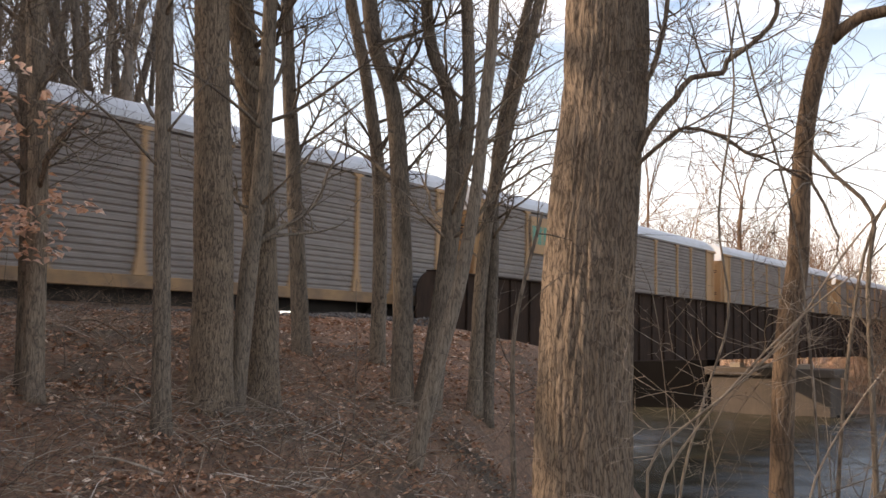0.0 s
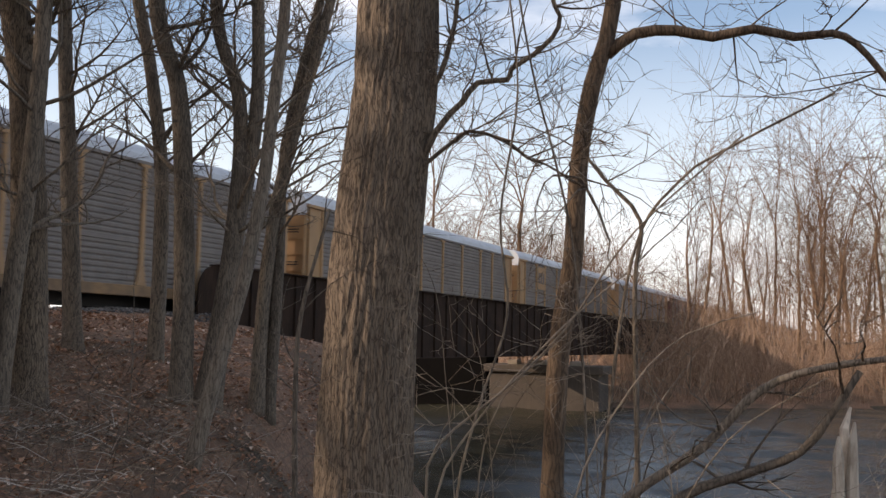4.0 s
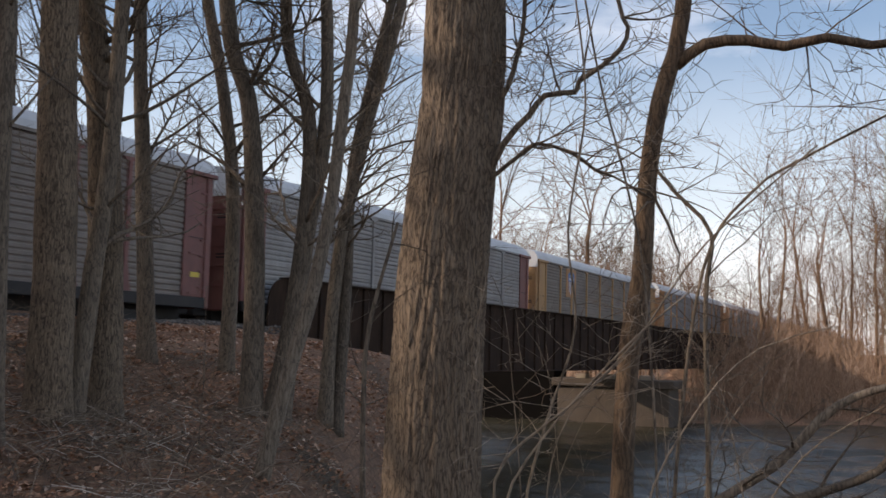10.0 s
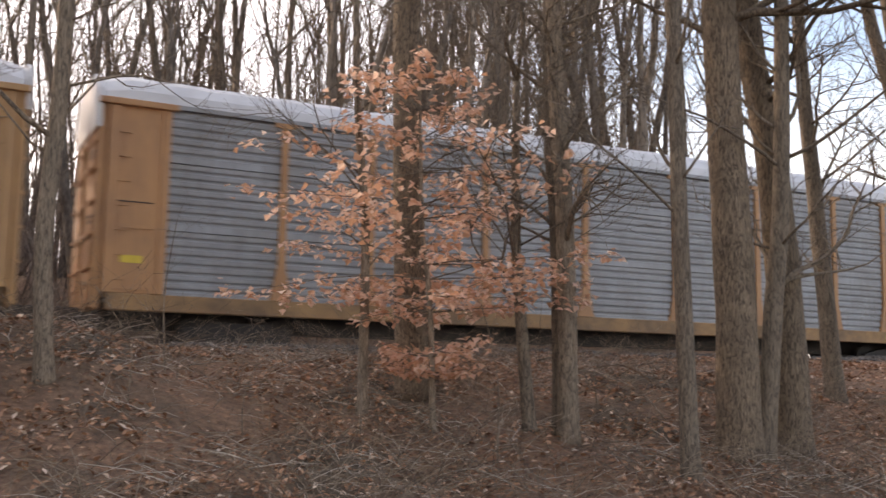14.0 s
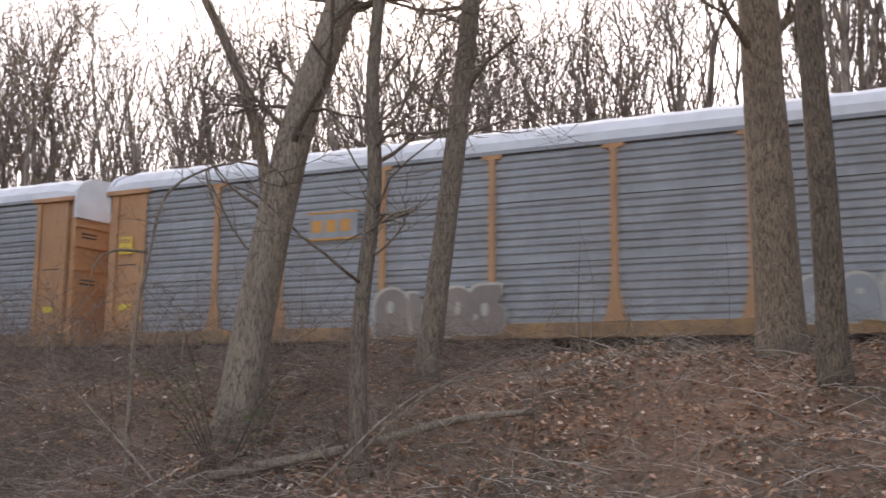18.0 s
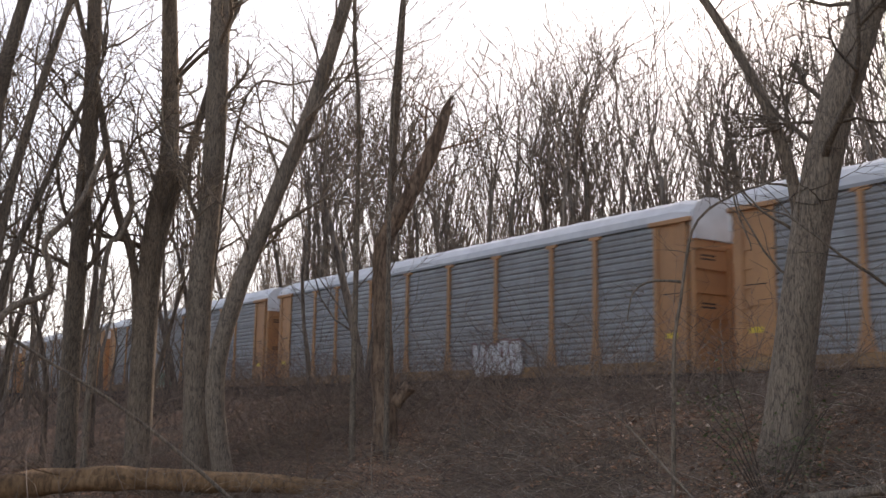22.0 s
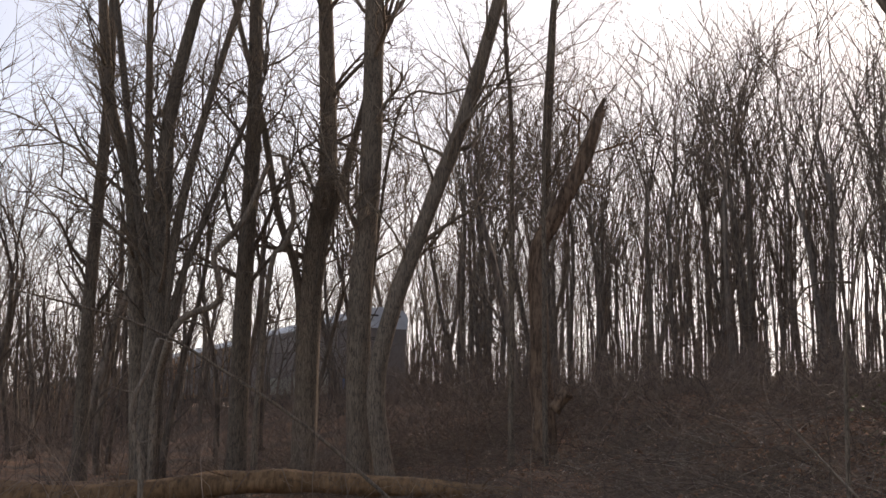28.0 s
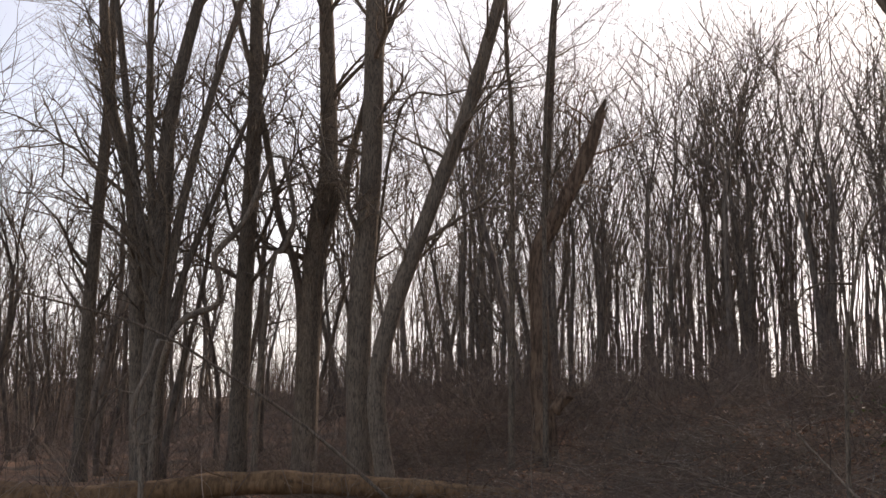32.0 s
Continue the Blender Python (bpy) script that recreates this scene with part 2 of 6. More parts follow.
# streaked concrete, its base darkened for the shade of trees upstream
SHADED_CONCRETE = paint("weathered_concrete_in_shade", (0.12, 0.092, 0.068), (0.045, 0.035, 0.028), 0.9, 0.0, 1.6)
# near-black without gloss: the deep shade under the bridge, put into a colour
VOID_BLACK = paint("under_bridge_shade_black", (0.009, 0.008, 0.007), (0.005, 0.004, 0.004), 1.0, 0.0, 1.6)
VOID_BLACK.node_tree.nodes["Principled BSDF"].inputs["Specular IOR Level"].default_value = 0.05
BALLAST = paint("grey_ballast", (0.16, 0.15, 0.14), (0.07, 0.065, 0.06), 0.95, 0.0, 12.0, False)
STEEL = paint("rail_steel", (0.16, 0.10, 0.075), (0.09, 0.06, 0.045), 0.55, 0.6)
TIE = paint("creosoted_wood", (0.06, 0.048, 0.04), (0.03, 0.025, 0.02), 0.9)
SPRAY_WHITE = paint("white_spray_paint", (0.70, 0.71, 0.72), (0.5, 0.5, 0.5), 0.6)
SPRAY_BLACK = paint("black_spray_paint", (0.03, 0.03, 0.035), (0.06, 0.06, 0.06), 0.6)
SPRAY_RED = paint("dark_red_spray_paint", (0.26, 0.12, 0.125), (0.17, 0.10, 0.10), 0.7)
SPRAY_SCARLET = paint("faded_scarlet_spray_paint", (0.42, 0.10, 0.085), (0.30, 0.17, 0.15), 0.6)
SPRAY_ORANGE = paint("orange_mark_paint", (0.62, 0.29, 0.06), (0.45, 0.22, 0.07), 0.6)
SPRAY_CREAM = paint("cream_spray_paint", (0.50, 0.46, 0.38), (0.36, 0.33, 0.28), 0.6)
SPRAY_BROWN = paint("grey_brown_spray_paint", (0.16, 0.13, 0.12), (0.1, 0.09, 0.08), 0.6)
SPRAY_GREEN = paint("green_spray_paint", (0.10, 0.30, 0.20), (0.1, 0.2, 0.15), 0.6)
SPRAY_OLIVE = paint("olive_spray_paint", (0.40, 0.39, 0.30), (0.27, 0.255, 0.20), 0.6)
SPRAY_BLUE = paint("blue_spray_paint", (0.08, 0.20, 0.45), (0.1, 0.15, 0.3), 0.6)


# ---- mesh helpers ----
def mesh_of(name, verts, faces, material, smooth_faces=False):
    me = bpy.data.meshes.new(name)
    me.from_pydata(verts, [], faces)
    me.materials.append(material)
    if smooth_faces:
        me.polygons.foreach_set("use_smooth", [True] * len(me.polygons))
    me.update()
    return me


def empty(name, m=None):
    ob = new(name)
    if m is not None:
        ob.matrix_basis = m
    return ob


def part_mesh(name, me, parent, label="", m=None):
    ob = new(name, me)
    ob.parent = parent
    if m is not None:
        ob.matrix_basis = m
    if label:
        ob["label"] = label
    if name in FINE:
        ob["kind"] = "stuff"
    return ob


FINE = ("twig_spray", "crown", "branch_spray", "leaves", "broken_limb", "holes", "stalk", "outline", "sprayed_lettering")


def part(name, bm, material, parent, label="", m=None, smooth_faces=False):
    me = bpy.data.meshes.new(name)
    bm.to_mesh(me)
    bm.free()
    me.materials.append(material)
    if smooth_faces:
        me.polygons.foreach_set("use_smooth", [True] * len(me.polygons))
    return part_mesh(name, me, parent, label, m)


def add_box(bm, x0, x1, y0, y1, z0, z1, bevel=0.0):
    m = Matrix.LocRotScale(((x0 + x1) / 2, (y0 + y1) / 2, (z0 + z1) / 2), None, (x1 - x0, y1 - y0, z1 - z0))
    r = bmesh.ops.create_cube(bm, size=1.0, matrix=m)
    if bevel:
        es = list({e for v in r["verts"] for e in v.link_edges})
        bmesh.ops.bevel(bm, geom=es, offset=bevel, segments=1, affect="EDGES")


def box(x0, x1, y0, y1, z0, z1, bevel=0.0):
    bm = bmesh.new()
    add_box(bm, x0, x1, y0, y1, z0, z1, bevel)
    return bm


def prism(outline, y0, y1):
    """A solid with an outline in x and z, between two values of y."""
    n = len(outline)
    vs = [(x, y0, z) for x, z in outline] + [(x, y1, z) for x, z in outline]
    fs = [tuple(range(n)), tuple(range(2 * n - 1, n - 1, -1))]
    fs += [(i, i + n, (i + 1) % n + n, (i + 1) % n) for i in range(n)]
    bm = bmesh.new()
    bv = [bm.verts.new(v) for v in vs]
    for f in fs:
        bm.faces.new([bv[i] for i in f])
    bmesh.ops.recalc_face_normals(bm, faces=bm.faces)
    return bm


def tube(vs, fs, pts, radii, n, rough=0.0):
    """Adds a tapered tube along pts to the lists of vertices and faces."""
    start = len(vs)
    up = Vector((0.31, 0.17, 0.93))
    frame_x = None
    for i, p in enumerate(pts):
        a = pts[max(0, i - 1)]
        b = pts[min(len(pts) - 1, i + 1)]
        d = (b - a)
        if d.length < 1e-6:
            d = Vector((0, 0, 1))
        d.normalize()
        if frame_x is None:
            frame_x = d.cross(Vector((1, 0.2, 0.1)) if abs(d.z) > 0.8 else up)
        frame_x = (frame_x - d * frame_x.dot(d)).normalized()
        fy = d.cross(frame_x)
        for k in range(n):
            a = 2 * math.pi * k / n
            r = radii[i]
            if rough:
                r *= 1 + rough * (noise.noise(Vector((math.cos(a) * 2.2, math.sin(a) * 2.2, p.z * 0.9 + p.x * 3))) + 0.5 * noise.noise(Vector((math.cos(a) * 5, math.sin(a) * 5, p.z * 2.0))))
            vs.append(tuple(p + (frame_x * math.cos(a) + fy * math.sin(a)) * r))
    for i in range(len(pts) - 1):
        for k in range(n):
            q = (k + 1) % n
            s = start + i * n
            fs.append((s + k, s + q, s + n + q, s + n + k))
    if n < 5:
        return
    fs.append(tuple(start + k for k in reversed(range(n))))
    s = start + (len(pts) - 1) * n
    fs.append(tuple(s + k for k in range(n)))


def curve_points(ctrl, step):
    """A smooth line through a few control points."""
    c = [Vector(p) for p in ctrl]
    c = [c[0] * 2 - c[1]] + c + [c[-1] * 2 - c[-2]]
    out = []
    for i in range(1, len(c) - 2):
        n = max(2, int((c[i + 1] - c[i]).length / step))
        for k in range(n):
            t = k / n
            p0, p1, p2, p3 = c[i - 1], c[i], c[i + 1], c[i + 2]
            out.append(0.5 * (2 * p1 + (p2 - p0) * t + (2 * p0 - 5 * p1 + 4 * p2 - p3) * t * t + (3 * p1 - p0 - 3 * p2 + p3) * t ** 3))
    out.append(c[-2].copy())
    return out


def grow(vs, fs, rnd, base, way, length, radius, depth, sides=5, up=0.12, spread=0.75, kids=5, wobble=0.16):
    """A limb with its side branches, down to the twigs."""
    n = 6 if depth > 1 else (4 if depth == 1 else 2)
    pts, p, d = [base.copy()], base.copy(), way.normalized()
    for i in range(n):
        d = (d + Vector((rnd.gauss(0, wobble), rnd.gauss(0, wobble), rnd.gauss(0, wobble) + up))).normalized()
        p = p + d * (length / n)
        pts.append(p.copy())
    radii = [radius * (1 - 0.82 * i / n) for i in range(n + 1)]
    tube(vs, fs, pts, radii, sides if depth > 1 else 3)
    if depth <= 0:
        return
    for k in range(kids):
        f = rnd.uniform(0.25, 0.97)
        i = min(n - 1, int(f * n))
        q = pts[i].lerp(pts[i + 1], f * n - i)
        t = (pts[i + 1] - pts[i]).normalized()
        side = Vector((rnd.gauss(0, 1), rnd.gauss(0, 1), rnd.gauss(0, 0.6)))
        side = (side - t * side.dot(t)).normalized()
        w = (t * (1 - spread * 0.5) + side * spread).normalized()
        grow(vs, fs, rnd, q, w, length * rnd.uniform(0.38, 0.68) * (1.15 - 0.45 * f), max(0.0035, radii[i] * rnd.uniform(0.4, 0.62)), depth - 1, sides, up, spread, kids, wobble)


def smooth(a, b, v):
    t = min(1.0, max(0.0, (v - a) / (b - a)))
    return t * t * (3 - 2 * t)


def rail_z(x):
    return 1.92 - 0.0084 * x


def plateau(x, y):
    """The land without the river: a wood floor that rises to the crest beside the track, the track bed, and the wood behind."""
    k = smooth(1.0, 5.0, x)      # downhill of here the crest drops and the ballast shoulder shows
    west = 2.32 * smooth(7.0, 17.5, y) - 0.32 * smooth(17.5, 20.0, y)
    east = 1.76 * smooth(7.0, 17.5, y) + 0.30 * smooth(17.5, 20.2, y)
    rise = west * (1 - k) + east * k
    bed = rail_z(max(-760.0, min(620.0, x))) - 0.22
    t = smooth(18.6, 20.4, y) * (1 - k) + smooth(20.4, 21.4, y) * k
    z = rise * (1 - t) + bed * t
    e = smooth(-6.0, 2.0, x)     # a low rise behind the track on the downhill side
    return z + (2.7 * e - 0.9 * (1 - e)) * smooth(28.0, 34.0, y) + 8.0 * smooth(35.0, 120.0, y)


def bumps(x, y):
    """Hummocks of the wood floor, flatter beside the track."""
    lumps = 0.24 * noise.noise(Vector((x * 0.85, y * 0.85, 12))) * smooth(-7.0, -11.0, x)
    return (lumps + 0.22 * noise.noise(Vector((x * 0.35, y * 0.35, 0))) + 0.13 * noise.noise(Vector((x * 1.3, y * 1.3, 5)))) * (1 - 0.7 * smooth(17.0, 19.5, y))


def ground(x, y):
    near = min(34.0, max(14.0, 2.32 * y + 1.5))   # the near water edge, as x at this y
    if y > 22.0:
        near = 34.0 + 0.2 * (y - 22.0)
    far = 79.0 + 0.62 * (22.0 - y) if y < 22.0 else 79.0 + 0.3 * (y - 22.0)
    land = plateau(x, y)
    bank = 1.0 - smooth(near - 9.0, near + 1.5, x) ** 0.85
    if y > 19.0:
        b2 = 1.0 - smooth(near - 5.0, near + 1.0, x)
        k = smooth(19.0, 20.5, y)
        bank = bank * (1 - k) + b2 * k
    across = smooth(far - 3.0, far + 9.0, x)
    low = -4.9
    z = low + (land - low) * bank
    other = low + 2.1 * across + 1.2 * smooth(far + 10, far + 60, x)
    dyke = smooth(18.5, 21.0, y) * (1 - smooth(28, 31, y)) * smooth(118.0, 121.0, x)
    other = other * (1 - dyke) + (rail_z(min(x, 620.0)) - 0.25) * dyke
    return max(z, other) if x > near else z


# ---- the land ----
def build_ground():
    xs = [-2400, -1200, -700, -450, -300, -220] + list(np.arange(-170, -45, 4.0)) + list(np.arange(-45, 46, 0.55)) + list(np.arange(47, 140, 1.6)) + [146, 156, 170, 190, 220, 260, 320, 420, 600, 900, 1400, 2400]
    ys = [-2400, -1200, -600, -300, -180, -120, -90, -70, -55, -44, -35, -28, -22, -17, -13, -10, -7, -5, -3] + list(np.arange(-2, 30, 0.5)) + [30, 32, 34, 37, 41, 46, 52, 60, 70, 85, 105, 130, 170, 230, 320, 500, 900, 2400]
    vs, fs = [], []
    for y in ys:
        for x in xs:
            z = ground(x, y)
            if z > -4.6:
                z += bumps(x, y)
            vs.append((x, y, z))
    nx = len(xs)
    for j in range(len(ys) - 1):
        for i in range(nx - 1):
            a = j * nx + i
            fs.append((a, a + 1, a + nx + 1, a + nx))
    ob = new("ground", mesh_of("ground", vs, fs, SOIL, True))
    tagged(ob, "brown wood floor of leaf mould, banked up to the railway", "ground", "", "structure")


def build_water():
    vs, fs = [], []
    xs = list(np.arange(12, 131, 0.4))
    ys = [-400, -200, -120, -80, -60, -46] + list(np.arange(-36, 44, 0.45)) + [50, 62, 80, 130, 250]
    for y in ys:
        for x in xs:
            z = 0.34 * noise.noise(Vector((x * 0.55, y * 0.16, 3))) + 0.15 * noise.noise(Vector((x * 1.15, y * 0.36, 8)))
            calm = 0.45 + 0.55 * smooth(-0.25, 0.3, noise.noise(Vector((x * 0.09, y * 0.06, 1))))
            vs.append((x, y, -4.2 + z * calm))
    nx = len(xs)
    for j in range(len(ys) - 1):
        for i in range(nx - 1):
            a = j * nx + i
            fs.append((a, a + 1, a + nx + 1, a + nx))
    ob = new("water", mesh_of("water", vs, fs, WATER, True))
    tagged(ob, "grey-green rippled river water under the railway bridge", "water", "", "structure")
    return ob


build_ground()
RIVER = build_water()

# ---- the track ----
TRACK_Y = 23.6


def build_track():
    track = empty("railway_track", pose(0, TRACK_Y, rail_z(0), 0, math.degrees(math.atan(0.0084)), 0))
    tagged(track, "single railway track on grey ballast with wooden sleepers", "railway track")
    for y in (-0.75, 0.75):
        part("rail", box(-700, 560, y - 0.035, y + 0.035, -0.17, 0.0), STEEL, track)
    part("ballast_bed", prism([(-700, -0.5), (29.2, -0.5), (29.2, -0.2), (-700, -0.2)], -1.9, 1.9), BALLAST, track)
    me = bpy.data.meshes.new("sleeper")
    bm = box(-0.11, 0.11, -1.3, 1.3, -0.32, -0.175, 0.01)
    bm.to_mesh(me)
    bm.free()
    me.materials.append(TIE)
    for i in range(150):
        part_mesh("sleeper", me, track, "", pose(-38 + i * 0.55, 0, 0))


build_track()

# ---- the bridge ----
def build_bridge():
    br = empty("railway_bridge", pose(0, TRACK_Y, rail_z(0), 0, math.degrees(math.atan(0.0084)), 0))
    tagged(br, "black riveted plate girder railway bridge over the river", "bridge")
    spans = ((29.3, 77.0), (77.6, 121.0))
    for x0, x1 in spans:
        for y in (-2.55, 2.55):
            c = 0.9
            arc = [(x0 + c - c * math.cos(a), 2.1 - c + c * math.sin(a)) for a in [k * math.pi / 12 for k in range(7)]]
            arc2 = [(x1 - c + c * math.sin(a), 2.1 - c + c * math.cos(a)) for a in [k * math.pi / 12 for k in range(7)]]
            g = part("girder", prism([(x0, -1.2)] + arc + arc2 + [(x1, -1.2)], y - 0.03, y + 0.03), GIRDER, br)
            part("bottom_flange", box(x0, x1, y - 0.22, y + 0.22, -1.26, -1.203), GIRDER, g)
            part("top_flange", box(x0 + c, x1 - c, y - 0.22, y + 0.22, 2.103, 2.15), GIRDER, g)
            n = int((x1 - x0) / 1.55)
            me = bpy.data.meshes.new("stiffener")
            bm = box(-0.05, 0.05, -0.13, -0.033, -1.2, 2.1)
            bm.to_mesh(me)
            bm.free()
            me.materials.append(GIRDER)
            for i in range(1, n):
                part_mesh("stiffener", me, g, "", pose(x0 + (x1 - x0) * i / n, y, 0))
        part("deck", box(x0, x1, -2.5, 2.5, -0.75, -0.35), GIRDER, br)
    # tree shade on the pier is in its dark colour; no tree casts it
    pier = empty("bridge_pier", pose(78.5, 23.2, -5.75))
    tagged(pier, "weathered concrete bridge pier in the river, coloured dark as if shaded", "bridge pier")
    part("shaft", box(-1.5, 1.5, -4.4, 4.4, 0, 4.35, 0.08), SHADED_CONCRETE, pier)
    part("cap", box(-1.8, 1.8, -4.8, 4.8, 4.352, 4.95, 0.06), SHADED_CONCRETE, pier)
    for y, w in ((-2.55, 0.45), (0.5, 0.65), (2.5, 0.4)):
        part("bearing_block", box(-1.55, -0.5, y - w, y + w, 4.952, 5.30, 0.03), PALE_STONE, pier, "pale bearing block")
    # added block that fills the shaded opening under the girders with black
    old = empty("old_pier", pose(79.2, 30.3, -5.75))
    tagged(old, "tall black block added for the shade under the bridge, behind the pier", "bridge pier")
    part("shaft", box(-1.4, 1.4, -2.2, 10.4, 0, 7.0, 0.08), VOID_BLACK, old)
    part("cap", box(-1.6, 1.6, -2.3, 10.6, 7.002, 7.7, 0.06), VOID_BLACK, old)
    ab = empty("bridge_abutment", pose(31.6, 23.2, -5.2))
    tagged(ab, "weathered concrete abutment at the end of the bridge, coloured dark as if shaded", "abutment")
    part("breast_wall", box(-1.6, 1.6, -4.6, 4.6, 0, 5.2, 0.08), SHADED_CONCRETE, ab)
    part("bearing_shelf", box(-1.7, 1.75, -4.75, 4.75, 5.202, 5.5, 0.05), SHADED_CONCRETE, ab)
    part("back_wall", box(-1.6, -1.2, -2.3, 2.3, 5.502, 6.7, 0.03), SHADED_CONCRETE, ab)


build_bridge()


# ---- the train ----
BAYS = (2.65, 2.15, 3.1, 3.0, 3.0, 3.0, 3.1, 2.15, 2.65)
END, HALF, WIDE = 1.45, 13.85, 1.5
SILL0, SILL1, TOP, CROWN = 0.9, 1.28, 5.26, 6.06


def corrugated(x0, x1, z0, z1, y, pitch=0.185, depth=0.042):
    """A sheet with level ribs: flat bands between narrow rolled grooves."""
    vs, fs = [], []
    z, row, k = z0, [], 0
    while z < z1 - 0.02:
        row += [(z, 0.0), (z + pitch * 0.34, 0.0), (z + pitch * 0.5, depth), (z + pitch * 0.66, depth), (z + pitch * 0.84, 0.004)]
        z += pitch
        k += 1
        if k in (7, 14):      # the joint between two rows of sheets
            row += [(z, 0.0), (z + 0.05, 0.0), (z + 0.055, 0.062), (z + 0.085, 0.062), (z + 0.09, 0.0), (z + 0.17, 0.0)]
            z += 0.18
    row = [r for r in row if r[0] < z1] + [(z1, 0.0)]
    for zz, dy in row:
        vs += [(x0, y + dy, zz), (x1, y + dy, zz)]
    for i in range(len(row) - 1):
        fs.append((2 * i, 2 * i + 1, 2 * i + 3, 2 * i + 2))
    # a flat back sheet gives it its thickness
    n = len(vs)
    vs += [(x0, y + 0.07, z0), (x1, y + 0.07, z0), (x1, y + 0.07, z1), (x0, y + 0.07, z1)]
    fs += [(n + 3, n + 2, n + 1, n), (n, n + 1, 1, 0), (2 * len(row) - 2, 2 * len(row) - 1, n + 2, n + 3)]
    return vs, fs


def build_car(sheet, trim, sill, label, tall=0.0, posts=True, hang=0.5):
    car = empty("autorack_wagon")
    tagged(car, label, "railway wagon", "wagons of the train")
    top, crown = TOP + tall, CROWN + tall
    # panels and posts of both sides
    x = -HALF + END
    edges = [x]
    for k, w in enumerate(BAYS):
        vs, fs = corrugated(x + 0.06, x + w - 0.06, SILL1 - 0.02, top, -WIDE)
        part_mesh("side_panel", mesh_of("side_panel", vs, fs, sheet), car)
        x += w
        edges.append(x)
    vs, fs = corrugated(-HALF + END, HALF - END, SILL1 - 0.02, top, -WIDE)
    part_mesh("far_side", mesh_of("far_side", [(a, -b, c) for a, b, c in vs], [tuple(reversed(f)) for f in fs], sheet), car)
    zs = SILL1 - 0.02
    po = prism([(-0.27, zs), (0.27, zs), (0.22, zs + 0.10), (0.085, zs + 0.80), (0.075, top - 0.09), (0.26, top - 0.07), (0.26, top + 0.02), (-0.26, top + 0.02), (-0.26, top - 0.07), (-0.075, top - 0.09), (-0.085, zs + 0.80), (-0.22, zs + 0.10)], -WIDE - 0.07, -WIDE + 0.03)
    pm = bpy.data.meshes.new("post")
    po.to_mesh(pm)
    po.free()
    pm.materials.append(trim if posts else sheet)
    for e in edges[1:-1]:
        part_mesh("post", pm, car, "", pose(e, 0, 0))
    # side sills
    for s in (-1, 1):
        y0, y1 = sorted((s * (WIDE + 0.05), s * (WIDE - 0.18)))
        part("side_sill", box(-HALF + 0.35, HALF - 0.35, y0, y1, SILL0, SILL1 - 0.024, 0.02), sill, car)
    part("centre_sill", box(-HALF + 0.2, HALF - 0.2, -0.35, 0.35, 0.55, 1.1), BLACK, car)
    part("floor_deck", box(-HALF + 0.4, HALF - 0.4, -1.3, 1.3, 1.1, 1.2), BLACK, car)
    part("top_rail", box(-HALF + 0.1, HALF - 0.1, -WIDE - 0.035, -WIDE + 0.06, top + 0.024, top + 0.13, 0.01), sheet, car)
    # roof: steep shoulders, a flat crown, cross ribs
    prof = [(-WIDE - 0.02, top + 0.13), (-WIDE + 0.02, top + 0.34), (-WIDE + 0.22, crown - 0.22), (-WIDE + 0.55, crown - 0.06), (0, crown), (WIDE - 0.55, crown - 0.06), (WIDE - 0.22, crown - 0.22), (WIDE - 0.02, top + 0.34), (WIDE + 0.02, top + 0.13)]
    vs, fs = [], []
    n = 46
    L = HALF - 0.12
    for i in range(n + 1):
        xx = -L + 2 * L * i / n
        drop = 0.10 if i in (0, n) else 0.0
        lift = 0.022 if i % 2 else 0.0
        for yy, zz in prof:
            vs.append((xx, yy, zz - drop + (lift if zz > top + 0.4 else 0)))
    m = len(prof)
    for i in range(n):
        for k in range(m - 1):
            a = i * m + k
            fs.append((a, a + m, a + m + 1, a + 1))
    fs += [tuple(range(m)), tuple(reversed(range(n * m, n * m + m)))]
    part_mesh("roof", mesh_of("roof", vs, fs, ROOF), car, "white ribbed roof")
    # end sections: smooth yellow side sheets, post, doors with ledges
    for s in (-1, 1):
        x0, x1 = sorted((s * (HALF - END), s * (HALF - 0.25)))
        for ys in (-1, 1):
            y0, y1 = sorted((ys * WIDE, ys * (WIDE - 0.06)))
            e = part("end_sheet", box(x0, x1, y0, y1, SILL1 - 0.02, top + 0.02, 0.01), trim, car)
            y0, y1 = sorted((ys * (WIDE + 0.06), ys * (WIDE + 0.002)))
            part("edge_post", box(s * (HALF - END) - 0.09, s * (HALF - END) + 0.09, y0, y1, SILL1 - 0.02, top + 0.02, 0.01), trim, e)
            part("header", box(x0 - 0.22, x1 + 0.22, y0 - 0.06 * (ys < 0), y1 + 0.06 * (ys > 0), top - 0.03, top + 0.11, 0.015), trim, e)
            xc = s * (HALF - 0.36)
            part("corner_post", box(xc - 0.11, xc + 0.11, y0, y1, SILL1 - 0.02, top - 0.035, 0.01), trim, e)
            xm = s * (HALF - 0.86)
            for zz in (SILL1 + 1.35, SILL1 + 0.06):
                part("rail", box(xm - 0.34, xm + 0.34, y0 * 0.985, y1 * 0.985, zz, zz + 0.07), trim, e)
            if ys < 0:
                for k in range(7):
                    zr = SILL1 + 0.25 + 0.52 * k
                    part("rung", box(xc - 0.34 if s > 0 else xc + 0.112, xc - 0.112 if s > 0 else xc + 0.34, y0 * 0.992, y1 * 0.998, zr, zr + 0.055), trim, e)
            part("seam", box(xm - 0.36, xm + 0.36, *sorted((ys * (WIDE + 0.012), ys * (WIDE + 0.002))), SILL1 + 1.9, SILL1 + 1.925), BLACK, e)
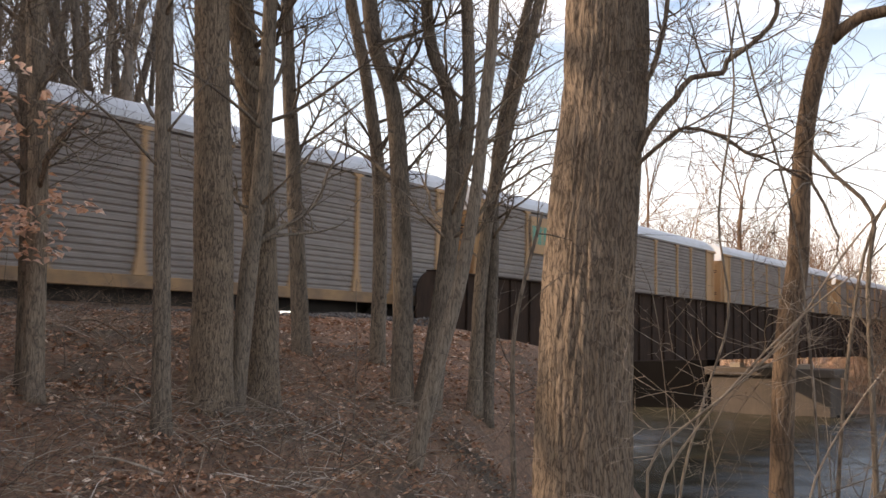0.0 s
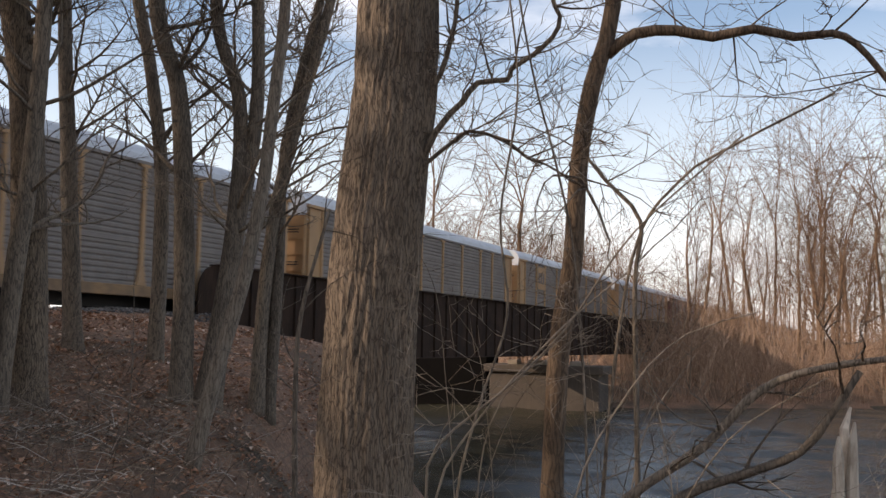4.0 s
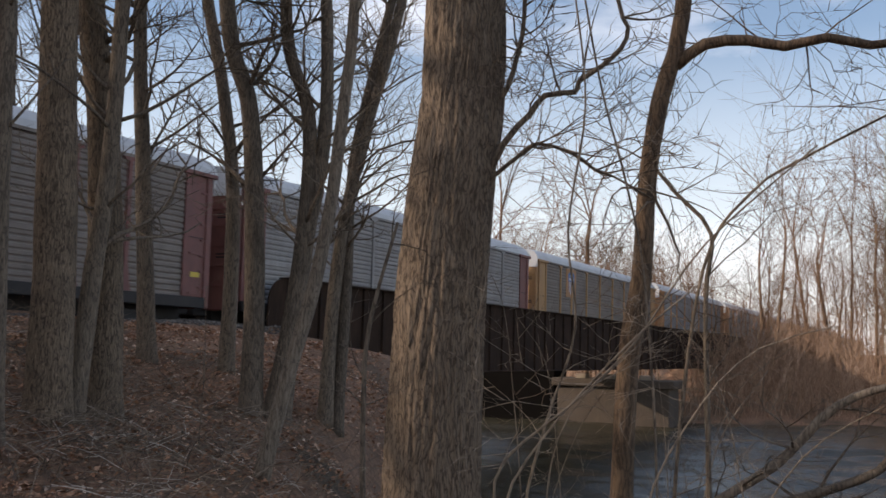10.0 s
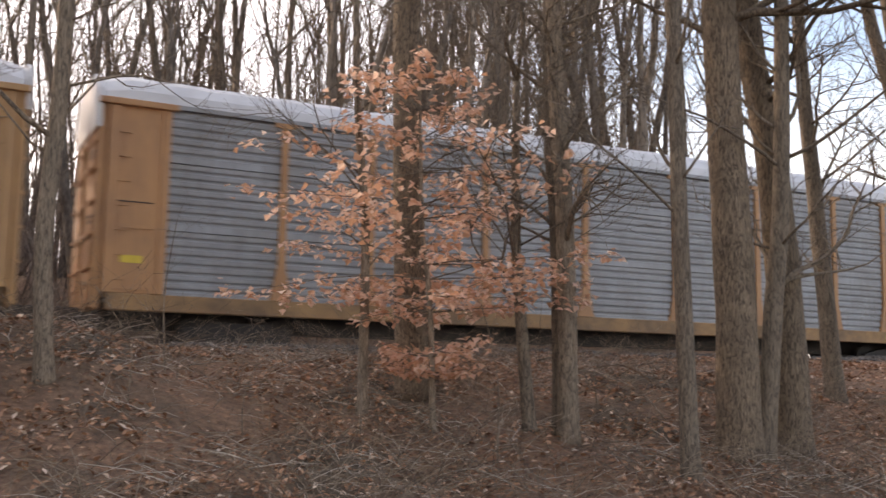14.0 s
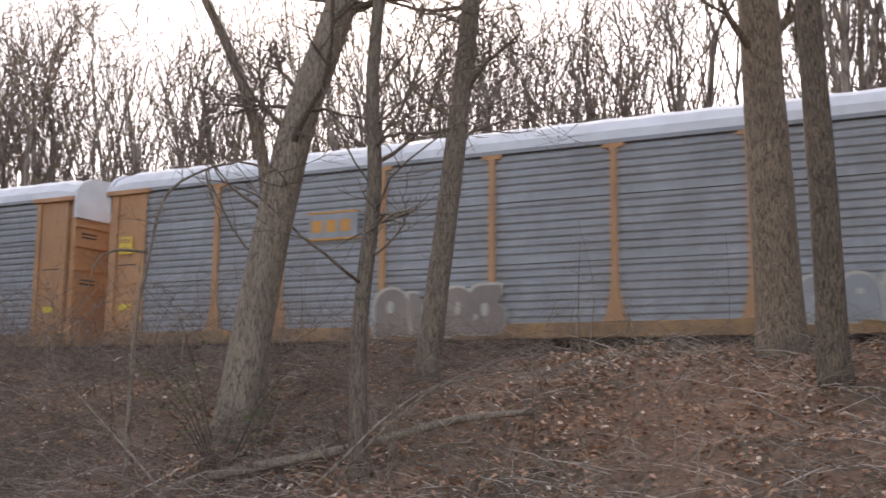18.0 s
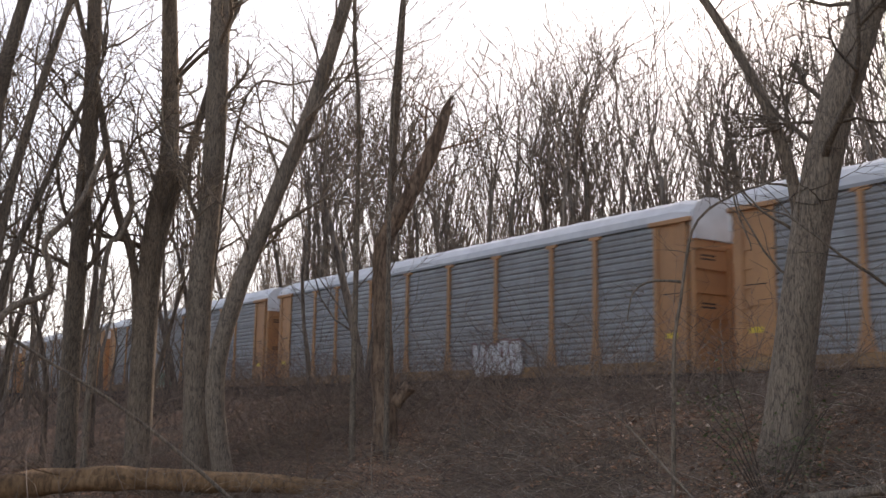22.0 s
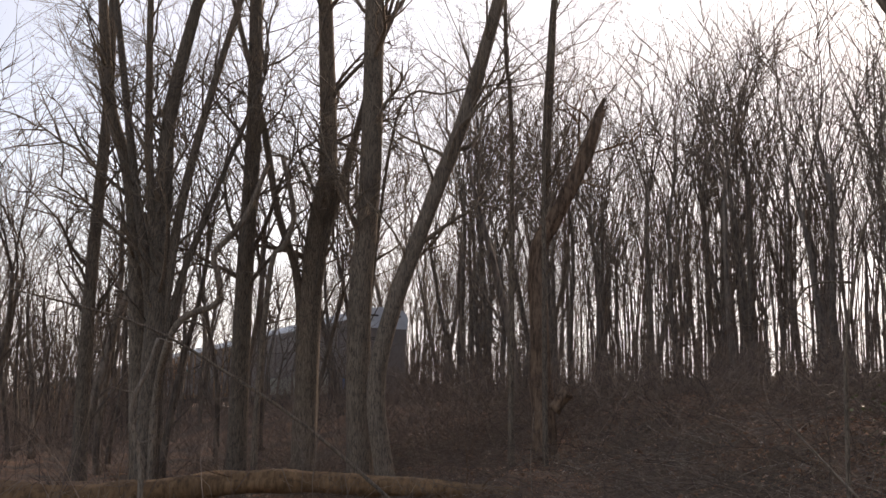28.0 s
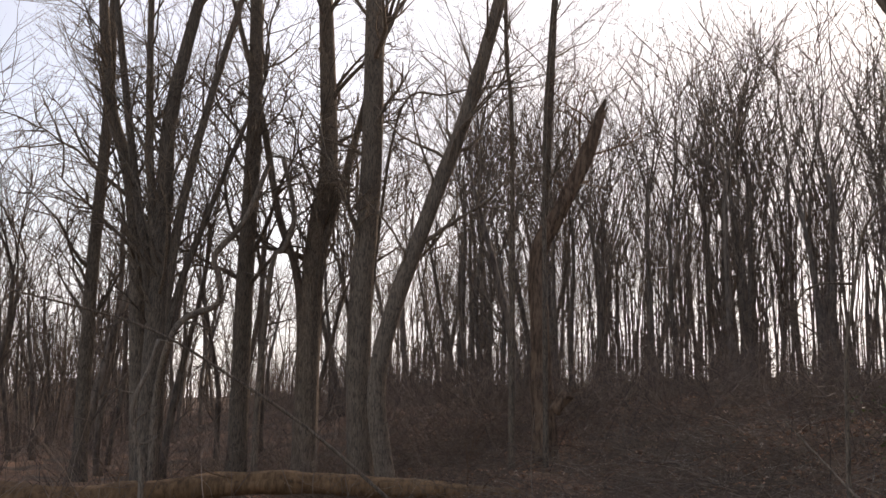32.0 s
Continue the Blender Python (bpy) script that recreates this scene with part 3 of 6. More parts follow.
            part("notice_plate", box(xm - 0.25, xm + 0.2, *sorted((ys * (WIDE + 0.014), ys * (WIDE + 0.002))), SILL1 + 0.62, SILL1 + 0.78), YELLOW_BRIGHT, e, "small yellow notice plate")
        xe0, xe1 = sorted((s * (HALF - 0.25), s * (HALF - 0.05)))
        d = part("end_door", box(xe0, xe1, -WIDE + 0.04, WIDE - 0.04, SILL0, top + 0.1, 0.05), trim, car)
        for zz in (1.8, 2.5, 3.2, 3.9, 4.5):
            xf0, xf1 = sorted((s * (HALF - 0.05), s * (HALF + 0.0)))
            part("ledge", box(xf0, xf1, -WIDE + 0.1, WIDE - 0.1, zz - 0.03, zz + 0.03), trim, d)
        for zz in (2.75, 2.86, 4.15, 4.26):
            part("slot", box(*sorted((s * (HALF - 0.056), s * (HALF - 0.044))), -1.15, -0.55, zz, zz + 0.05), BLACK, d)
        part("lock_rod", box(*sorted((s * (HALF - 0.05), s * (HALF + 0.03))), -0.04, 0.04, 1.0, top - 0.7), trim, d)
        part("end_cap", prism_end(prof, s * (HALF - (0.04 if hang > 0.2 else 0.16)), top - hang), ROOF, car, "white end cap of the roof")
        if tall:
            for yy in (-0.75, 0.75):
                part("vent", box(*sorted((s * (HALF + 0.022), s * (HALF + 0.05))), yy - 0.28, yy + 0.28, top + 0.18, top + 0.30, 0.01), BLACK, car, "dark vent slot in the white end cap")
        part("coupler", box(*sorted((s * (HALF - 0.3), s * (HALF + 0.5))), -0.14, 0.14, 0.72, 1.0, 0.03), BLACK, car)
        # bogies
        tx = s * (HALF - 3.3)
        b = part("bogie", box(tx - 0.25, tx + 0.25, -1.0, 1.0, 0.42, 0.62, 0.03), BLACK, car)
        for ys in (-1, 1):
            part("side_frame", prism([(tx - 1.25, 0.36), (tx - 1.25, 0.58), (tx - 0.5, 0.74), (tx + 0.5, 0.74), (tx + 1.25, 0.58), (tx + 1.25, 0.36), (tx + 0.9, 0.36), (tx + 0.4, 0.22), (tx - 0.4, 0.22), (tx - 0.9, 0.36)], ys * 1.06 - 0.07, ys * 1.06 + 0.07), BLACK, b)
            for wx in (-0.9, 0.9):
                bm = bmesh.new()
                bmesh.ops.create_cone(bm, cap_ends=True, segments=20, radius1=0.42, radius2=0.42, depth=0.13, matrix=pose(tx + wx, ys * 0.76, 0.42, 90, 0, 0))
                part("wheel", bm, BLACK, b)
    return car


def prism_end(prof, x, top):
    pts = [(y * 0.995, z) for y, z in prof] + [(WIDE - 0.03, top), (-WIDE + 0.03, top)]
    n = len(pts)
    bm = bmesh.new()
    a = [bm.verts.new((x - 0.05, y, z - 0.02)) for y, z in pts]
    b = [bm.verts.new((x + 0.06, y, z - 0.02)) for y, z in pts]
    bm.faces.new(a)
    bm.faces.new(list(reversed(b)))
    for i in range(n):
        bm.faces.new((a[i], b[i], b[(i + 1) % n], a[(i + 1) % n]))
    bmesh.ops.recalc_face_normals(bm, faces=bm.faces)
    return bm


PITCH, SPEED = 29.0, 20.895
GRADE = math.degrees(math.atan(0.0084))


def car_pose(x):
    return pose(x, TRACK_Y, rail_z(x), 0, GRADE, 0)


CARS = []


def blob(cx, cz, rx, rz, n=14, power=2.6):
    """A rounded outline in x and z."""
    out = []
    for k in range(n):
        a = 2 * math.pi * k / n
        c, s = math.cos(a), math.sin(a)
        out.append((cx + rx * math.copysign(abs(c) ** (2 / power), c), cz + rz * math.copysign(abs(s) ** (2 / power), s)))
    return out


def bubble(cx, z0, rx, h, lean, cut, form=0):
    """Fat sprayed shapes: an arch with a nicked foot, a slab with notches, a hook, a wedge."""
    if form == 1:
        u = [(-1, 0), (-0.25, 0), (-0.25, 0.3), (0.2, 0.3), (0.2, 0), (1, 0), (1.05, 0.55), (0.9, 0.9), (0.35, 1.0), (0.1, 0.78), (-0.2, 0.98), (-0.8, 0.95), (-1.05, 0.6)]
    elif form == 2:
        u = [(-0.9, 0.02), (0.5, 0), (1, 0.2), (1.02, 0.5), (0.6, 0.62), (0.95, 0.8), (0.9, 1.0), (-0.5, 1.0), (-1.0, 0.85), (-1.05, 0.5), (-0.5, 0.38), (-1.0, 0.22)]
    elif form == 3:
        u = [(-0.5, 0), (0.4, -0.03), (0.8, 0.25), (1.05, 0.95), (0.4, 1.0), (0.1, 0.45), (-0.15, 0.96), (-1.0, 1.0), (-0.85, 0.3)]
    else:
        top = [(cx + lean * h + rx * math.cos(a), z0 + h - rx * 0.9 + rx * 0.9 * math.sin(a)) for a in [math.pi * k / 8 for k in range(9)]]
        foot = [(cx - rx * 1.02, z0), (cx - cut, z0 - 0.03), (cx + cut, z0 + 0.06), (cx + rx * 1.02, z0)]
        return top + foot
    n = len(u)
    out = []
    for i in range(n):       # corners rounded off
        (ax, az), (bx, bz), (qx, qz) = u[i - 1], u[i], u[(i + 1) % n]
        for f in (0.22, 0.0, -0.22):
            px, pz = (bx + (ax - bx) * f, bz + (az - bz) * f) if f > 0 else (bx + (qx - bx) * -f, bz + (qz - bz) * -f)
            if f == 0.0:
                px, pz = bx * 0.86 + (ax + qx) * 0.07, bz * 0.86 + (az + qz) * 0.07
            out.append((cx + rx * px + lean * h * pz, z0 + h * pz))
    return out


def lettering(car, name, label, x0, z0, w, h, count, fill, edge, seed, hollow=True):
    """Sprayed bubble shapes side by side: an edge colour behind, the fill before it, small holes in the edge colour."""
    rnd = random.Random(seed)
    step = w / count
    y = -WIDE - 0.078
    bm_e, bm_f, bm_h = bmesh.new(), bmesh.new(), bmesh.new()

    def lay(bm, outline, yy):
        a = [bm.verts.new((x, yy, z)) for x, z in outline]
        b = [bm.verts.new((x, yy + 0.005, z)) for x, z in outline]
        bm.faces.new(a)
        for i in range(len(a)):
            bm.faces.new((a[i], b[i], b[(i + 1) % len(a)], a[(i + 1) % len(a)]))

    for k in range(count):
        cx = x0 + step * (k + 0.5)
        hh = h * rnd.uniform(0.86, 1.05)
        rx = step * rnd.uniform(0.47, 0.55)
        lean, cut = rnd.uniform(-0.08, 0.08), rx * rnd.uniform(0.12, 0.4)
        form = rnd.randint(0, 3)
        lay(bm_e, bubble(cx - 0.03, z0 - 0.03, rx + 0.07, hh + 0.1, lean, cut * 0.5, form), y - 0.007 * (k % 2))
        lay(bm_f, bubble(cx, z0, rx, hh, lean, cut, form), y - 0.015 - 0.007 * (k % 2))
        if hollow:
            lay(bm_h, blob(cx + lean * h + rnd.uniform(-0.1, 0.1) * rx, z0 + hh * rnd.uniform(0.5, 0.7), rx * rnd.uniform(0.1, 0.22), hh * rnd.uniform(0.07, 0.16), 8), y - 0.03)
    for bm in (bm_e, bm_f, bm_h):
        bmesh.ops.recalc_face_normals(bm, faces=bm.faces)
    g = part(name, bm_f, fill, car, label)
    part("outline", bm_e, edge, g)
    if hollow:
        part("holes", bm_h, edge, g)
    else:
        bm_h.free()


def panel_bars(car, x0, z0, w, h, plate, ink, rows=1, label="yellow plate with bars of writing", n=3):
    """A small plate with bars in place of writing."""
    p = part("plate", box(x0, x0 + w, -WIDE - 0.085, -WIDE - 0.072, z0, z0 + h), plate, car, label)
    for r in range(rows):
        for k in range(n):
            a = x0 + w * (0.08 + 0.86 * k / n)
            zz = z0 + h * (r + 0.25) / rows
            part("bar", box(a, a + w * 0.86 / n * 0.7, -WIDE - 0.095, -WIDE - 0.0852, zz, zz + h * 0.5 / rows), ink, p)


def shield(car, x0, z0):
    """The wagon owner's badge: a blue crest over red and white stripes on a yellow board."""
    b = part("badge_board", box(x0 - 0.97, x0 + 0.97, -WIDE - 0.03, -WIDE - 0.002, z0 - 0.2, TOP - 0.03), ORANGE, car, "yellow board with a crest")
    y = -WIDE - 0.037
    part("crest", prism([(x0 - 0.58, z0 + 0.82), (x0 + 0.58, z0 + 0.82), (x0 + 0.6, z0 + 1.3), (x0 + 0.32, z0 + 1.42), (x0, z0 + 1.55), (x0 - 0.32, z0 + 1.42), (x0 - 0.6, z0 + 1.3)], y, y + 0.006), SPRAY_BLUE, b, "blue crest top")
    for zz, w in ((1.12, 0.3), (0.9, 0.42)):
        part("bar", box(x0 - w, x0 + w, y - 0.008, y - 0.002, z0 + zz, z0 + zz + 0.14), SPRAY_WHITE, b, "white bar of writing")
    for k in range(9):
        a = x0 - 0.58 + 1.16 * k / 9
        dz = 0.3 * abs((k - 4) / 4) ** 2
        part("stripe", prism([(a, z0 + dz), (a + 0.128, z0 + dz), (a + 0.128, z0 + 0.818), (a, z0 + 0.818)], y, y + 0.006), SPRAY_RED if k % 2 == 0 else SPRAY_WHITE, b)


def crest_board(car, x0, z0):
    """A yellow board with a pale pointed crest over a green base."""
    b = part("badge_board", box(x0 - 1.03, x0 + 1.03, -WIDE - 0.03, -WIDE - 0.002, z0 - 0.25, TOP - 0.03), ORANGE, car, "yellow board with a pale crest")
    y = -WIDE - 0.037
    part("crest", prism([(x0 - 0.5, z0 + 0.75), (x0 - 0.62, z0 + 1.15), (x0 - 0.2, z0 + 1.02), (x0 + 0.05, z0 + 1.25), (x0 + 0.3, z0 + 1.02), (x0 + 0.6, z0 + 1.2), (x0 + 0.45, z0 + 0.6), (x0 + 0.5, z0 + 0.42), (x0 - 0.45, z0 + 0.42)], y, y + 0.006), SPRAY_WHITE, b, "faded white crest")
    part("crest_base", prism([(x0 - 0.5, z0 + 0.41), (x0 + 0.52, z0 + 0.41), (x0 + 0.3, z0 + 0.2), (x0, z0 + 0.1), (x0 - 0.3, z0 + 0.22)], y, y + 0.006), SPRAY_GREEN, b, "green foot of the crest")


def build_train():
    """Nineteen car carriers, most of one kind, each with its own dirt, signs and sprayed lettering."""
    yellow = build_car(GALV, ORANGE, SILL, "galvanised grey car-carrier wagon with faded yellow posts and doors")
    dark = build_car(GALV_DARK, YELLOW, SILL, "dull brown-grey car-carrier wagon with faded yellow posts", 0.0, True, 0.34)
    silver = build_car(GALV_SILVER, YELLOW, SILL, "pale silver car-carrier wagon with faded yellow posts and sill")
    red = build_car(GALV_PALE, RED, BLACK, "pale grey car-carrier wagon with oxide red ends", 0.0, False, 0.3)
    redpost = build_car(GALV_DARK, RED, BLACK, "dark grey car-carrier wagon with oxide red posts and ends", 0.0, True, 0.3)
    brown = build_car(GALV_BROWN, GALV_BROWN, GALV_BROWN, "tall brown-grey car-carrier wagon with a white roof", 0.12, False)
    kinds = "DDDDDDDGPRDYYYYYYDB"
    used = set()
    for i, k in enumerate(kinds):
        proto = {"Y": yellow, "R": red, "B": brown, "D": dark, "G": silver, "P": redpost}[k]
        CARS.append((copy_thing(proto, pose(0, 0, 0)) if k in used else proto, i))
        used.add(k)
    car = [c for c, i in CARS]
    for i in (1, 2, 4, 6):
        panel_bars(car[i], -9.5, 3.5, 1.7, 1.6, YELLOW, SPRAY_GREEN if i == 2 else SPRAY_BROWN)
    lettering(car[12], "sprayed_lettering", "white bubble lettering with black edges", 0.4, 0.95, 4.7, 1.35, 4, SPRAY_WHITE, SPRAY_BLACK, 3)
    lettering(car[12], "sprayed_lettering", "cream bubble lettering", -6.3, 1.12, 4.2, 1.1, 6, SPRAY_CREAM, SPRAY_BROWN, 4, False)
    lettering(car[12], "sprayed_lettering", "dark red lettering with white edges", -12.3, 0.95, 3.3, 1.3, 5, SPRAY_RED, SPRAY_WHITE, 5)
    shield(car[12], -8.3, 3.6)
    shield(car[10], -7.7, 3.6)
    crest_board(car[17], -8.3, 3.45)
    for x0, w, n in ((-6.9, 0.75, 2), (-5.95, 1.75, 5)):
        panel_bars(car[12], x0, 0.93, w, 0.28, BLACK, SPRAY_WHITE, 1, "black stencilled panel with white bars of writing", n)
    panel_bars(car[12], 9.0, 0.95, 0.6, 0.24, GALV_DARK, SPRAY_CREAM, 1, "small grey panel with bars of writing", 3)
    panel_bars(car[13], -6.7, 3.55, 1.5, 0.62, GALV, SPRAY_ORANGE, 1, "grey plate with orange bars of writing")
    for zz in (3.50, 4.19):
        part("mark_line", box(-6.75, -5.15, -WIDE - 0.083, -WIDE - 0.072, zz, zz + 0.05), SPRAY_ORANGE, car[13], "orange line of the painted mark")
    panel_bars(car[13], -13.25, 3.5, 0.5, 0.5, YELLOW_BRIGHT, ORANGE, 2)
    lettering(car[13], "sprayed_lettering", "dull purple-grey lettering with grey edges", -4.6, 1.0, 3.5, 1.15, 4, GALV_BROWN, SPRAY_CREAM, 6)
    lettering(car[13], "sprayed_lettering", "thin grey sprayed lettering", 5.3, 1.15, 2.6, 1.0, 3, GALV, SPRAY_CREAM, 7)
    panel_bars(car[14], -7.2, 3.62, 3.0, 0.42, GALV, GALV_DARK, 1, "bars of dark writing on grey sheet", 8)
    lettering(car[14], "sprayed_lettering", "green bubble lettering", -3.3, 1.0, 3.5, 1.0, 5, SPRAY_GREEN, SPRAY_WHITE, 9, False)
    lettering(car[14], "sprayed_lettering", "red and black sprayed lettering", 2.2, 1.0, 3.0, 1.6, 4, SPRAY_SCARLET, SPRAY_BLACK, 21)
    lettering(car[15], "sprayed_lettering", "white lettering with red edges", 3.2, 1.0, 3.0, 1.2, 4, SPRAY_WHITE, SPRAY_RED, 10)
    for cx, w, cz, h, m, what in ((-3.9, 1.5, 1.72, 0.48, WHITEWASH, "whitewashed block over old lettering"), (-1.5, 0.7, 1.6, 0.33, WHITEWASH, "faint whitewashed patch"), (0.6, 1.2, 1.7, 0.4, WHITEWASH, "faint whitewashed patch"), (4.6, 1.9, 1.66, 0.4, WHITEWASH, "faint whitewashed patch"), (7.4, 0.6, 1.66, 0.36, WHITEWASH, "whitewashed block over old lettering")):
        part("paint_patch", prism(blob(cx, cz, w, h, 22, 7), -WIDE - 0.0095, -WIDE - 0.0045), m, car[10], what)
    lettering(car[18], "sprayed_lettering", "pale olive lettering with dark edges", -6.5, 1.0, 16.5, 1.3, 13, SPRAY_OLIVE, SPRAY_BROWN, 14)
    lettering(car[18], "sprayed_lettering", "small blue sprayed mark", 11.0, 1.15, 1.0, 0.8, 2, SPRAY_BLUE, SPRAY_BLACK, 15, False)
    lettering(car[16], "sprayed_lettering", "faint grey sprayed lettering", -5.0, 1.05, 4.0, 1.0, 4, GALV, GALV_DARK, 16)
    lettering(car[9], "sprayed_lettering", "dark grey painted-over patch", -7.5, 1.5, 0.7, 3.0, 1, GALV_DARK, GALV_BROWN, 17, False)
    lettering(car[9], "sprayed_lettering", "dark grey painted-over patch", 4.5, 1.5, 1.0, 2.2, 2, GALV_DARK, GALV_BROWN, 18, False)


build_train()
# the gap behind wagon number n passes x = 5.13 - SPEED * t + PITCH * n


def train_x(i, t):
    return 5.13 - SPEED * t + PITCH * (i - 0.5)


def motions():
    walk(RIVER, [(t, pose(0, -0.3 * t, 0)) for t in (0.0, 16.0, 32.0)])
    for ob, i in CARS:
        walk(ob, [(t, car_pose(train_x(i, t))) for t in (0.0, 16.0, 32.0)])


# ---- trees that stand near the path ----
def shoot(vs, fs, rnd, base, way, length, radius, kids, up, spread, sides=3, least=0.008):
    """A light limb with a set number of side shoots at each level, thinning to twigs."""
    n = (2, 3, 5, 7)[min(3, len(kids))]
    bend = 0.2 if len(kids) > 1 else 0.13
    pts, p, d = [base.copy()], base.copy(), way.normalized()
    for i in range(n):
        d = (d + Vector((rnd.gauss(0, bend), rnd.gauss(0, bend), rnd.gauss(0, bend * 0.7) + up))).normalized()
        p = p + d * (length / n)
        pts.append(p.copy())
    tube(vs, fs, pts, [radius * (1 - 0.8 * i / n) for i in range(n + 1)], sides)
    if not kids:
        return
    for k in range(kids[0]):
        f = rnd.uniform(0.2, 0.98)
        i = min(n - 1, int(f * n))
        t = (pts[i + 1] - pts[i]).normalized()
        side = Vector((rnd.gauss(0, 1), rnd.gauss(0, 1), rnd.gauss(0, 0.4)))
        side = (side - t * side.dot(t)).normalized()
        shoot(vs, fs, rnd, pts[i].lerp(pts[i + 1], f * n - i), t * (1 - spread * 0.5) + side * spread, length * rnd.uniform(0.35, 0.62), max(least, radius * 0.46), kids[1:], up, spread, 3, least)


def tree(name, label, ctrl, r0, r1, material, limbs=8, first=0.35, limb=2.6, seed=1, sides=12, rough=0.10, flare=1.5, depth=2, twig=None, kids=5, extra=(), cut=False, bulge=0.0, torn=0, steep=(0.2, 1.1)):
    """A tapered trunk along a few control points, with limbs that fork down to twigs."""
    rnd = random.Random(seed)
    gx, gy = ctrl[0][0], ctrl[0][1]
    base = ground(gx, gy) - 0.12
    pts = [(gx, gy, base)] + [c for c in ctrl if c[2] > base + 0.5]
    line = curve_points(pts, 0.16)
    n = len(line)
    radii = []
    for i, p in enumerate(line):
        f = i / (n - 1)
        h = p.z - base
        radii.append((r0 + (r1 - r0) * f) * (1 + (flare - 1) * math.exp(-h / 0.35)) * (1 + bulge * math.exp(-((h - 1.35) / 0.75) ** 2)))
    t = empty(name, pose(gx, gy, base))
    tagged(t, label, "tree")
    off = Vector((gx, gy, base))
    vs, fs = [], []
    tube(vs, fs, [p - off for p in line], radii, sides, rough)
    part_mesh("trunk", mesh_of("trunk", vs, fs, material, True), t)
    for k in range(torn):
        d = (line[-1] - line[-4]).normalized()
        a = k * 2.4
        q = line[-2] - off + Vector((math.cos(a), math.sin(a), 0)) * r1 * 0.6
        h = rnd.uniform(0.25, 0.8)
        vs, fs = [], []
        tube(vs, fs, [q - d * 0.3, q + d * h * 0.5, q + d * h + Vector((rnd.gauss(0, 0.06), rnd.gauss(0, 0.06), 0))], [r1 * 0.45, r1 * 0.3, 0.008], 5, 0.15)
        part_mesh("splinter", mesh_of("splinter", vs, fs, material), t)
    vs, fs = [], []
    for c, ra, rb in extra:
        l2 = curve_points(c, 0.1)
        tube(vs, fs, [p - off for p in l2], [ra + (rb - ra) * i / (len(l2) - 1) for i in range(len(l2))], 8, 0.08)
        for k in range(18):
            q = rnd.choice(l2[len(l2) // 5:])
            grow(vs, fs, rnd, q - off, Vector((rnd.gauss(0, 1), rnd.gauss(0, 1), rnd.uniform(-0.6, 0.9))), rnd.uniform(0.4, 1.2), rnd.uniform(0.005, 0.010), 2, 4, 0.05, 0.75, 4, 0.24)
    if vs:
        part_mesh("bough", mesh_of("bough", vs, fs, material, True), t, "crooked dark bough")
    vs, fs = [], []
    for k in range(limbs):
        f = rnd.uniform(first, 1.0)
        i = min(n - 2, int(f * (n - 1)))
        a = rnd.uniform(0, 2 * math.pi)
        d = Vector((math.cos(a), math.sin(a), rnd.uniform(*steep)))
        shoot(vs, fs, rnd, line[i] - off, d, limb * rnd.uniform(0.5, 1.2), max(0.012, radii[i] * rnd.uniform(0.16, 0.36)), (5, 4, 2), 0.06, 0.7, 5, 0.0035)
    if not cut:
        for k in range(3):
            d = (line[-1] - line[-2]).normalized() + Vector((rnd.gauss(0, 0.35), rnd.gauss(0, 0.35), 0.2))
            shoot(vs, fs, rnd, line[-1] - off, d, limb * rnd.uniform(1.2, 1.9), r1 * 0.75, (5, 4, 2), 0.08, 0.6, 5, 0.0035)
    if vs:
        part_mesh("crown", mesh_of("crown", vs, fs, twig or material, True), t, "bare branches and twigs")
    return t


OLD = "old bare tree with furrowed grey-brown bark on the bank"
POLE = "slender bare tree with smooth grey bark on the wooded bank"


def ridged(trunk, line, radii, sides=230, step=0.032):
    """Remakes a trunk's mesh with ridges and plates of bark as real relief."""
    pts, rad = [], []
    for i in range(len(line) - 1):
        n = max(1, int((line[i + 1] - line[i]).length / step))
        for k in range(n):
            pts.append(line[i].lerp(line[i + 1], k / n))
            rad.append(radii[i] + (radii[i + 1] - radii[i]) * k / n)
    vs, fs = [], []
    for p, r in zip(pts, rad):
        for k in range(sides):
            a = 2 * math.pi * k / sides
            ca, sa = math.cos(a), math.sin(a)
            w = noise.noise(Vector((ca * 3, sa * 3, p.z * 1.6))) * 0.06
            q = Vector(((ca + w) * 6.6, (sa - w) * 6.6, p.z * 2.6 + 1.4 * noise.noise(Vector((ca * 4, sa * 4, p.z * 0.7)))))
            d = noise.voronoi(q)[0]
            ridge = min(0.5, d[1] - d[0])
            fine = noise.noise(Vector((ca * 30, sa * 30, p.z * 14)))
            broad = noise.noise(Vector((ca * 1.6, sa * 1.6, p.z * 0.8)))
            rr = r * (1 + 0.035 * broad) - 0.016 + 0.052 * min(ridge, 0.36) + 0.003 * fine
            vs.append((p.x + ca * rr, p.y + sa * rr, p.z))
    for i in range(len(pts) - 1):
        for k in range(sides):
            q, b = (k + 1) % sides, i * sides
            fs.append((b + k, b + q, b + sides + q, b + sides + k))
    old, material = trunk.data, trunk.data.materials[0]
    trunk.data = mesh_of("trunk", vs, fs, material, True)
    bpy.data.meshes.remove(old)


